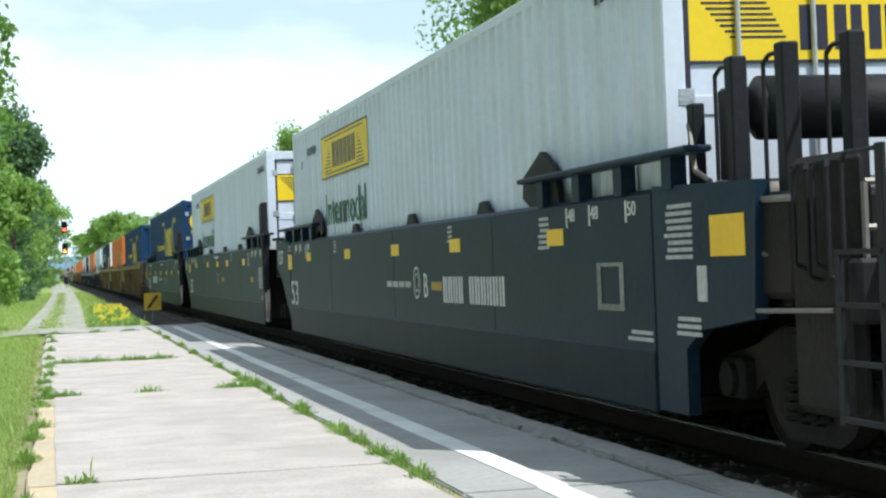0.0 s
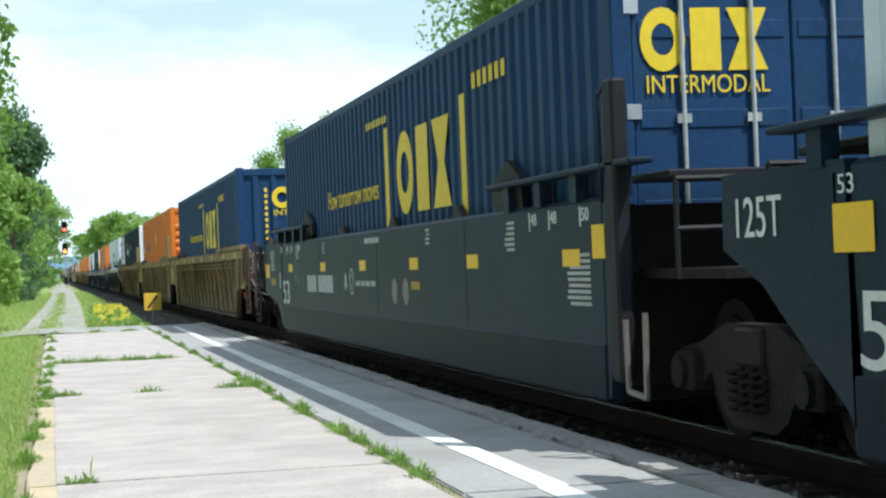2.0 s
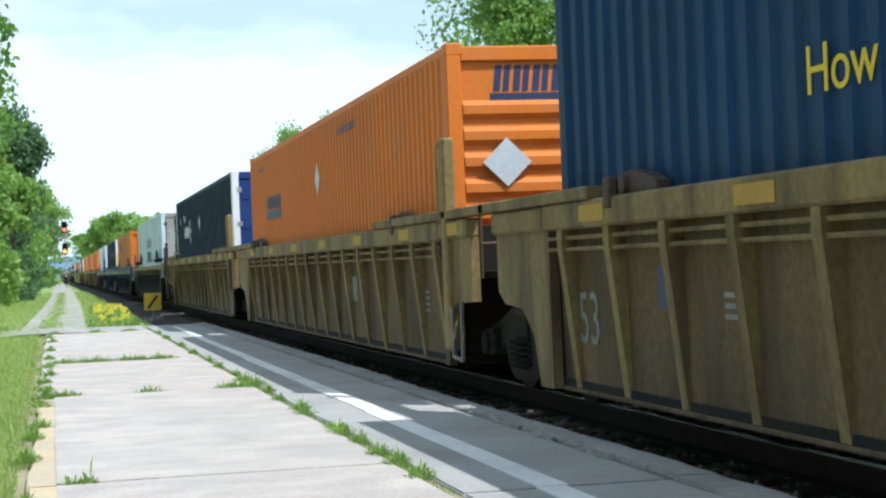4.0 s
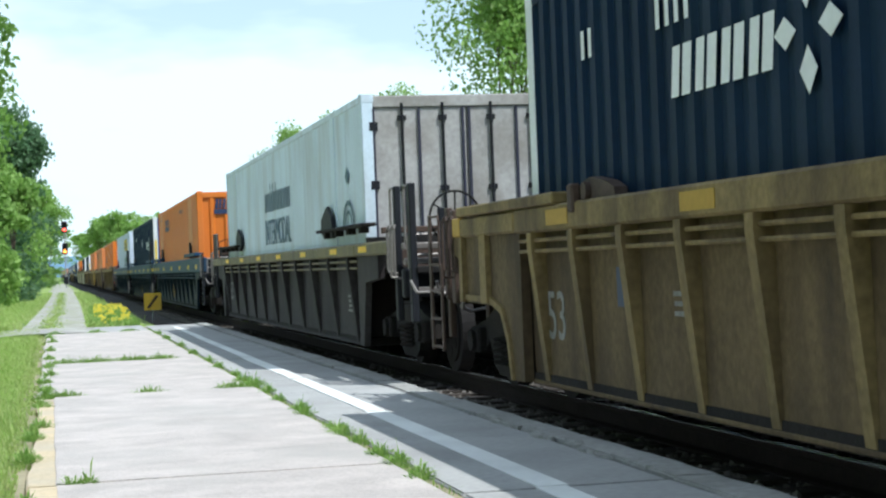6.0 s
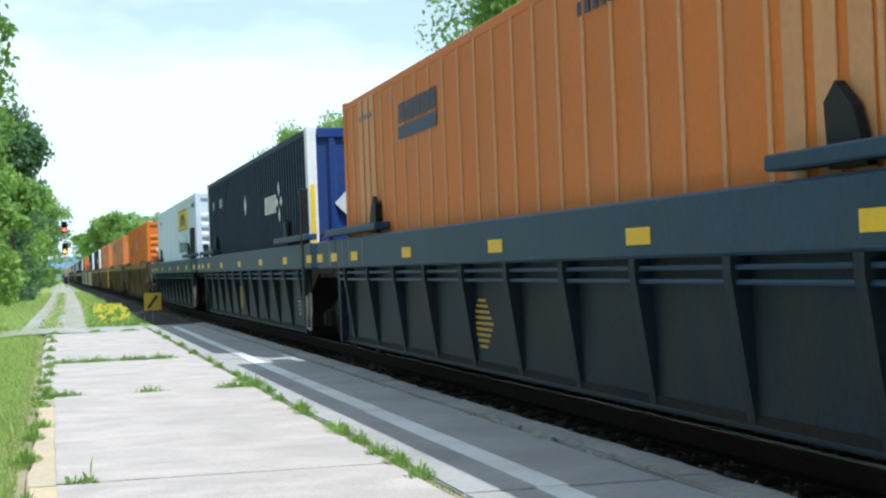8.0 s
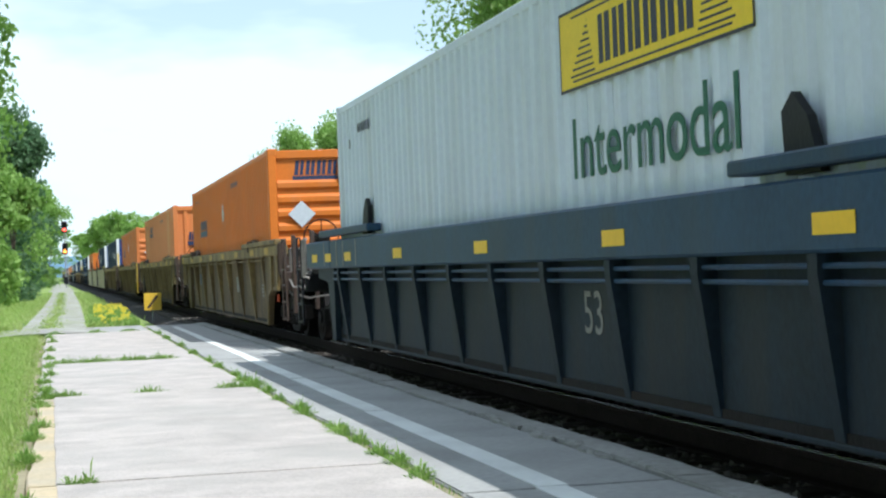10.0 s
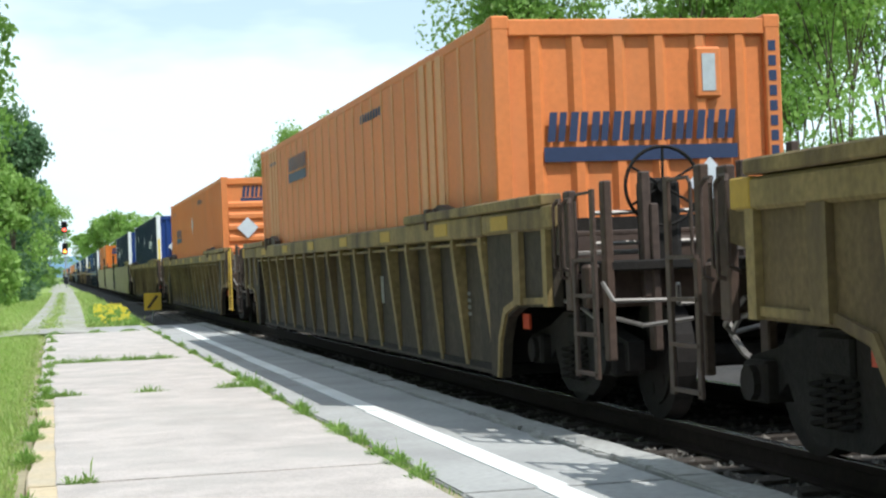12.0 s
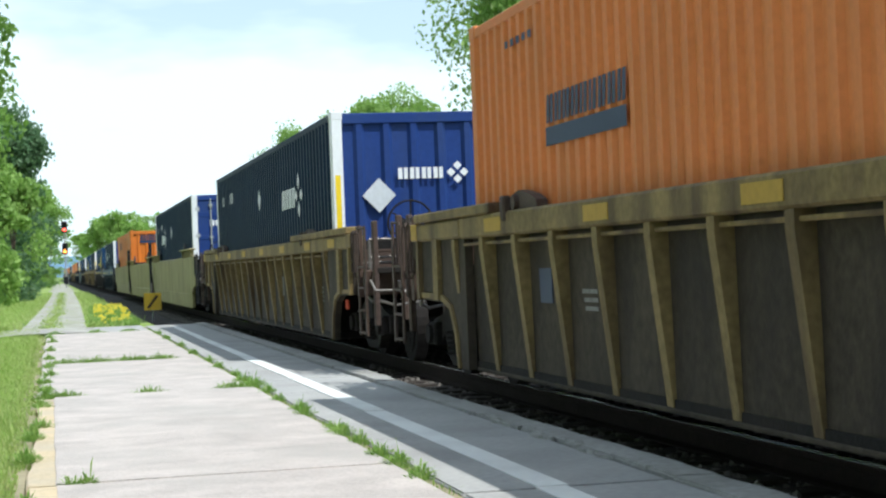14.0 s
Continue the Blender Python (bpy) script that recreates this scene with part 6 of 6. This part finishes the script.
def build_tree(x, y, z, height, width, leaf, seed, count=9000, size=0.28, low=0.25, label="leafy green deciduous tree beside the track", lean=0.0):
    rnd = random.Random(seed)
    tree = tagged(new("tree"), label, "tree", "trees along the line")
    tree.matrix_basis = Matrix.Translation((x, y, z))
    bm = bmesh.new()
    tips = []
    fork = height * rnd.uniform(0.22, 0.34)
    r0 = height * 0.013
    pts = [Vector((0, 0, -0.2)), Vector((lean * 0.3 + rnd.uniform(-0.1, 0.1), rnd.uniform(-0.1, 0.1), fork * 0.5)), Vector((lean * 0.7, 0, fork))]
    for i in range(2):
        tube(bm, pts[i], pts[i + 1], r0 * (1 - 0.15 * i), 9, r0 * (0.85 - 0.15 * i))
    def grow(p, d, length, r, depth):
        q = p + d * length
        mid = (p + q) / 2 + Vector((rnd.uniform(-1, 1), rnd.uniform(-1, 1), rnd.uniform(-0.3, 0.6))) * length * 0.08
        tube(bm, p, mid, r, 6, r * 0.85)
        tube(bm, mid, q, r * 0.85, 6, r * 0.65)
        tips.append((q, depth))
        if depth == 0:
            return
        for k in range(rnd.choice((2, 3, 3))):
            nd = (d + Vector((rnd.uniform(-1, 1), rnd.uniform(-1, 1), rnd.uniform(-0.25, 0.6))) * 0.75).normalized()
            grow(q, nd, length * rnd.uniform(0.62, 0.82), r * 0.6, depth - 1)
    for k in range(5):
        a = k * 2 * math.pi / 5 + rnd.uniform(-0.4, 0.4)
        tilt = rnd.uniform(0.25, 0.9)
        d = Vector((math.cos(a) * tilt * width / height * 2, math.sin(a) * tilt * width / height * 2, 1)).normalized()
        grow(pts[2] - Vector((0, 0, rnd.uniform(0, fork * 0.4))), d, height * rnd.uniform(0.2, 0.3), r0 * 0.55, 3)
    centres = []
    top = max(t[0].z for t in tips)
    wide = max(max(abs(t[0].x), abs(t[0].y)) for t in tips)
    for v in bm.verts:
        v.co.x *= 0.93 * width / wide
        v.co.y *= 0.93 * width / wide
        v.co.z *= 0.92 * height / top
    part("trunk", bm, "bark", tree, smooth=True)
    for q, depth in tips:
        if depth <= 2:
            centres.append((Vector((q.x * width / wide, q.y * width / wide, q.z * height * 0.93 / top)), height * rnd.uniform(0.05, 0.095)))
    for k in range(48):
        a, h = rnd.uniform(0, 6.28), rnd.uniform(low, 0.9)
        rr = width * math.sqrt(max(0.05, 1 - (2 * (h - low) / (1 - low) - 0.9) ** 2)) * rnd.uniform(0.45, 0.95)
        centres.append((Vector((rr * math.cos(a), rr * math.sin(a), h * height)), height * rnd.uniform(0.06, 0.10)))
    vs, fs = leaf_cloud(rnd, centres, count, size)
    me = bpy.data.meshes.new("crown")
    me.from_pydata(vs, [], fs)
    me.materials.append(M[leaf])
    crown = new("crown", me)
    crown.parent = tree
    return tree


def build_trees():
    # near side, beside the path
    near = ((-4.2, 64, 13.2, 3.4, "leaf"), (-3.6, 76, 8.2, 2.9, "leaf_light"), (-1.95, 92, 10.9, 1.6, "leaf_dark"), (-2.75, 86, 7.2, 2.4, "leaf_light"), (-2.9, 104, 7.8, 2.4, "leaf_light"), (-0.7, 218, 12.2, 3.6, "leaf_light"), (-3.6, 140, 10.0, 3.4, "leaf_light"), (-4.2, 165, 10.6, 3.8, "leaf"), (-2.6, 205, 9.5, 3.8, "leaf_dark"), (-2.4, 250, 9.5, 3.8, "leaf"), (-3, 300, 11, 5, "leaf_light"))
    for k, (x, y, h, w, leaf) in enumerate(near):
        build_tree(x, y, -0.3, h, w, leaf, 20 + k, count=14000, size=0.30 if leaf != "leaf_dark" else 0.26, low=0.05)
    for k, (x, y, h, w) in enumerate(((-4.6, 66, 3.2, 1.9), (-3.6, 74, 3.4, 1.8), (-3.3, 86, 3.4, 2.0), (-3.0, 98, 3.0, 1.8), (-2.8, 112, 3.6, 2.0), (-2.4, 135, 3.2, 1.9), (-1.9, 165, 3.4, 1.9), (-1.2, 215, 3.2, 1.8), (-0.9, 250, 3.4, 1.9))):
        build_tree(x, y, -0.3, h, w, ("leaf_light", "leaf", "leaf_dark")[k % 3], 50 + k, count=3200, size=0.2, low=0.0, label="low leafy green bush beside the gravel path")
    # far side of the track
    far = ((15.9, 57, 15.2, 3.4, "leaf_light"), (22.6, 57, 14.5, 3.9, "leaf_light"), (27.8, 60, 13.5, 3.6, "leaf"), (22.0, 108, 13.4, 2.6, "leaf_light"), (19.5, 112, 12.6, 1.8, "leaf_light"), (16.9, 92, 11.0, 2.0, "leaf_light"), (17.3, 122, 12.6, 1.0, "leaf_light"), (17.7, 142, 11.8, 1.2, "leaf"),
           (20.6, 42, 12.5, 2.4, "leaf_light"), (24.0, 46, 13.0, 2.8, "leaf_light"), (17.6, 70, 8.0, 3.0, "leaf"), (25.5, 74, 10.0, 4.5, "leaf_dark"), (31.0, 78, 12.0, 5.0, "leaf"))
    for k, (x, y, h, w, leaf) in enumerate(far):
        build_tree(x, y, -0.4, h, w, leaf, 80 + k, count=5000 if w < 2 else (10000 if y < 50 else 22000), size=0.19 if y < 70 else 0.23, low=0.02)
    # unseen trees added beside and behind the platform to cut fill light and reflections
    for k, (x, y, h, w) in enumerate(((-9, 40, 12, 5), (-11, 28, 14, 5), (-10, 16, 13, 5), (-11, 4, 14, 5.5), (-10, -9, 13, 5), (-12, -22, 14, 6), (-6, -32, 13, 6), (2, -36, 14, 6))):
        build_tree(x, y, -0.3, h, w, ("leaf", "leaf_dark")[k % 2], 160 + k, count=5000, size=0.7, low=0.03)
    # distant trees: the pale leaf colour stands in for haze
    for k, (x, y, h, w) in enumerate(((14, 330, 14.2, 5), (18.5, 345, 14.0, 5), (10.5, 370, 14.0, 5), (8.0, 430, 12.5, 4), (15, 300, 11, 4.5))):
        build_tree(x, y, -0.4, h, w, "leaf_light", 120 + k, count=7000, size=0.5, low=0.0)


def blades(name, spots, height, width, mat, label, cat, seed, kind="stuff"):
    rnd = random.Random(seed)
    vs, fs = [], []
    for x, y, z, f in spots:
        a, b = rnd.uniform(0, 6.28), rnd.uniform(0.1, 0.75)
        h = height * f * rnd.uniform(0.5, 1.2)
        w = width * rnd.uniform(0.6, 1.3)
        d = Vector((math.cos(a), math.sin(a), 0))
        s = Vector((-d.y, d.x, 0)) * w
        p = Vector((x, y, z))
        i = len(vs)
        mid, tip = p + d * h * b * 0.35 + Vector((0, 0, h * 0.6)), p + d * h * b + Vector((0, 0, h))
        vs += [tuple(p - s), tuple(p + s), tuple(mid + s * 0.7), tuple(mid - s * 0.7), tuple(tip)]
        fs += [(i, i + 1, i + 2, i + 3), (i + 3, i + 2, i + 4)]
    me = bpy.data.meshes.new(name)
    me.from_pydata(vs, [], fs)
    me.materials.append(M[mat])
    return tagged(new(name, me), label, cat, kind=kind)


def build_weed(x, y, size, seed):
    """A low tuft of broad leaves and blades."""
    rnd = random.Random(seed)
    vs, fs = [], []
    size *= 0.95
    for k in range(int(330 * size / 0.2)):
        a, r = rnd.uniform(0, 6.28), size * math.sqrt(rnd.random())
        p = Vector((r * 0.62 * math.cos(a) * rnd.uniform(0.6, 1.3), r * 1.5 * math.sin(a), 0))
        h = 0.075 * rnd.uniform(0.2, 1.4) * (1.25 - r / size) * (1.9 if k % 23 == 0 else 1.0)
        d = Vector((math.cos(a), math.sin(a), 0)) * rnd.uniform(0.01, 0.06)
        w = rnd.uniform(0.0025, 0.0075)
        s = Vector((-math.sin(a), math.cos(a), 0)) * w
        i = len(vs)
        m = p + d * 0.5 + Vector((0, 0, h * 0.8))
        t = p + d + Vector((0, 0, h))
        vs += [tuple(p), tuple(m + s), tuple(t), tuple(m - s)]
        fs.append((i, i + 1, i + 2, i + 3))
    me = bpy.data.meshes.new("weed")
    me.from_pydata(vs, [], fs)
    me.materials.append(M["weed"])
    ob = tagged(new("weed", me), "small green weed tuft growing from a platform joint", "weed", "weeds in the joints")
    ob.matrix_basis = Matrix.Translation((x, y, PLAT_Z - 0.015))
    return ob


def build_growth():
    rnd = random.Random(9)
    spots = []
    for k in range(34000):
        y = 8.5 + rnd.random() ** 1.5 * 34
        x = -0.17 - abs(rnd.gauss(0, 1)) * (0.35 + 0.02 * y)
        edge = noise.noise((x * 1.5, y * 0.7, 3))
        if edge > 0.05 or x < -0.28 - 0.1 * edge:
            spots.append((x, y, -0.165, 1.0 if x < -0.34 else 0.65))
    blades("grass_blades", spots, 0.10, 0.006, "blade", "bright green and straw-tipped grass beside the platform", "grass", 4)
    spots = []
    for k in range(26000):
        y = 42.5 + rnd.random() ** 1.3 * 90
        mid = -0.10 + 1.15 * (1 - math.exp(-(y - 38) / 80))
        q = rnd.random()
        if q < 0.45:
            x = mid - 0.75 - abs(rnd.gauss(0, 1)) * 1.3
        elif q < 0.75:
            x = mid + 0.8 + abs(rnd.gauss(0, 1)) * 0.45
        else:
            x = mid - 0.1 + rnd.gauss(0, 0.13)
        if x < 2.5 and (q < 0.75 or rnd.random() < 0.5):
            spots.append((x, y, -0.17 if q < 0.75 else -0.10, 1.0 if q < 0.75 else 0.35))
    blades("far_grass", spots, 0.19, 0.016, "blade", "long green grass on both sides of the path", "grass", 5)
    # yellow flowers past the platform's end: two loose drifts in taller green
    spots = [(rnd.uniform(0.8, 2.6), rnd.uniform(42.6, 66), -0.16, 1.0) for k in range(5200)]
    spots = [s for s in spots if 0.78 + (s[1] - 43) * 0.022 < s[0] < 2.05 + (s[1] - 43) * 0.016]
    blades("flower_leaves", spots, 0.22, 0.02, "weed", "green stems under the yellow flowers", "plants", 6)
    vs, fs = [], []
    for x, y, z, f in spots:
        near = 42.6 < y < 46.5 and 1.15 < x < 1.95
        far = 50 < y < 64 and 0.95 + (y - 43) * 0.022 < x
        if not (near or far) or noise.noise((x * 1.9, y * 0.55, 2)) < -0.12 or rnd.random() < 0.78:
            continue
        i = len(vs)
        h = rnd.uniform(0.14, 0.27)
        r = rnd.uniform(0.02, 0.045)
        for a in range(5):
            vs.append((x + r * math.cos(a * 1.257), y + r * math.sin(a * 1.257) , z + h + r * 0.8 * math.sin(a * 1.257)))
        fs.append((i, i + 1, i + 2, i + 3, i + 4))
    me = bpy.data.meshes.new("yellow_flowers")
    me.from_pydata(vs, [], fs)
    me.materials.append(M["flower"])
    tagged(new("yellow_flowers", me), "patch of small yellow wildflowers past the platform end", "flowers", kind="stuff")
    # weeds in the long seam and in the cross joints
    k = 0
    for y, size in ((9.9, 0.13), (10.6, 0.15), (11.15, 0.14), (12.0, 0.10), (12.7, 0.16), (13.1, 0.15), (14.6, 0.13), (15.1, 0.15), (16.3, 0.10), (17.5, 0.13), (18.4, 0.2), (18.7, 0.24), (19.4, 0.2), (20.6, 0.1), (22.4, 0.12), (24.2, 0.12), (26.5, 0.14), (29.5, 0.13), (33.0, 0.14), (36, 0.15)):
        build_weed(2.085 + 0.025 * math.sin(k * 3), y, size, 200 + k)
        k += 1
    for y, xs in ((18.35, (-0.1, 0.0, 0.12, 0.95, 1.78, 1.92)), (25.3, (0.05, 0.18, 0.42, 0.55, 0.68, 0.98, 1.1, 1.22, 1.45, 1.55)), (10.62, (0.08, 0.16)), (38.4, (0.0, 0.9, 1.6))):
        for x in xs:
            w = build_weed(x, y, 0.17 if y > 20 else (0.13 if y > 12 else 0.05), 200 + k)
            w.matrix_basis = w.matrix_basis @ Matrix.Rotation(math.pi / 2, 4, "Z")
            k += 1
    for y, x in ((9.6, -0.2), (12.2, -0.22), (13.8, -0.2), (14.9, -0.15), (17.2, -0.16), (18.3, -0.1), (19.5, -0.12), (21.0, -0.15), (22.5, -0.08), (24.5, -0.1), (27.0, -0.1), (30.0, -0.08), (34.0, -0.05), (36.5, -0.1)):
        build_weed(x, y, 0.16, 400 + k)
        k += 1
    spots = [(2.085 + rnd.gauss(0, 0.022), rnd.uniform(9, 40), PLAT_Z - 0.03, 1.0) for q in range(1700)]
    blades("seam_grass", spots, 0.045, 0.004, "weed", "thin line of grass in the platform seam", "grass", 8)


def build_signal():
    sig = tagged(new("railway_signal"), "two-headed railway signal, red over amber, on a grey mast", "signal")
    sig.matrix_basis = Matrix.Translation((1.40, 190, -0.2))
    bm = bmesh.new()
    tube(bm, (0, 0, 0), (0, 0, 7.2), 0.075, 10)
    part("mast", bm, "mast", sig)
    part("case", boxes((-0.2, -0.2, 0.5, 0.2, 0.2, 1.3, 0.03)), "black", sig)
    bm = bmesh.new()
    ladder(bm, 0.25, 0.15, 0.3, 6.8, 0.35, 20, 0.02)
    part("mast_ladder", bm, "mast", sig)
    for z, lens in ((6.65, "signal_red"), (4.3, "signal_amber")):
        bm = boxes((-0.3, -0.12, z - 0.55, 0.3, 0.05, z + 0.68, 0.08))
        head = part("signal_head", bm, "black", sig)
        bm = bmesh.new()
        tube(bm, (0, -0.15, z - 0.22), (0, -0.13, z - 0.22), 0.17, 16)
        part("lens", bm, lens, head)
        bm = bmesh.new()
        for q in (-0.22, 0.12, 0.45):
            for k in range(8):
                a, b = math.pi * k / 8, math.pi * (k + 1) / 8
                bm.faces.new([bm.verts.new((r * math.cos(t), yy, z + q + r * math.sin(t))) for r, t, yy in ((0.2, a, -0.13), (0.2, b, -0.13), (0.2, b, -0.4), (0.2, a, -0.4))])
        part("hood", bm, "black", head)


def build_sign():
    s = tagged(new("track_sign"), "square yellow track sign with a dark diagonal stripe on a post", "sign")
    s.matrix_basis = Matrix.Translation((2.90, 52, -0.3))
    bm = boxes((-0.26, -0.012, 0.34, 0.26, 0.012, 0.86, 0.006))
    panel = part("panel", bm, "sign", s)
    bm = bmesh.new()
    bm.faces.new([bm.verts.new(p) for p in ((-0.18, -0.016, 0.42), (-0.10, -0.016, 0.40), (0.18, -0.016, 0.76), (0.10, -0.016, 0.80))])
    part("stripe", bm, "rust", panel, "dark diagonal stripe")
    bm = bmesh.new()
    tube(bm, (0.0, 0.03, -0.1), (0.0, 0.03, 0.8), 0.025, 8)
    part("post", bm, "mast", s)


def build_pole():
    """A far line pole over the trees."""
    p = tagged(new("utility_pole"), "far wooden utility pole with cross arms", "utility pole")
    p.matrix_basis = Matrix.Translation((16.8, 420, -0.4))
    bm = bmesh.new()
    tube(bm, (0, 0, 0), (0, 0, 16.8), 0.16, 8, 0.11)
    part("shaft", bm, "bark", p)
    part("cross_arm", boxes((-1.2, -0.06, 15.6, 1.2, 0.06, 15.8), (-0.9, -0.06, 14.7, 0.9, 0.06, 14.9)), "bark", p)


build_ground()
build_train()
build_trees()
build_signal()
build_sign()
build_pole()
build_growth()
build_platform()


def motions():
    """The whole train runs towards the camera along the straight track."""
    times = (0.0, 2.0, 4.0, 6.0, 8.0, 10.0, 12.0, 14.0)
    for ob, y, z in moving:
        walk(ob, [(t, pose(TRACK_X, y - SPEED * t - GAIN * t * t, z)) for t in times])
    # the wheels of the cars that pass close by roll on the rails
    ticks = [k / FPS for k in range(14 * FPS + 1)]
    for ob, y, z in moving:
        if ob.name.startswith("well_car") and y < 310:
            for w in ob.children_recursive:
                if w.name.startswith("wheel"):
                    at = w.matrix_basis.translation.copy()
                    walk(w, [(t, pose(*at, math.degrees((SPEED * t + GAIN * t * t) / 0.43) % 360.0)) for t in ticks])


motions()
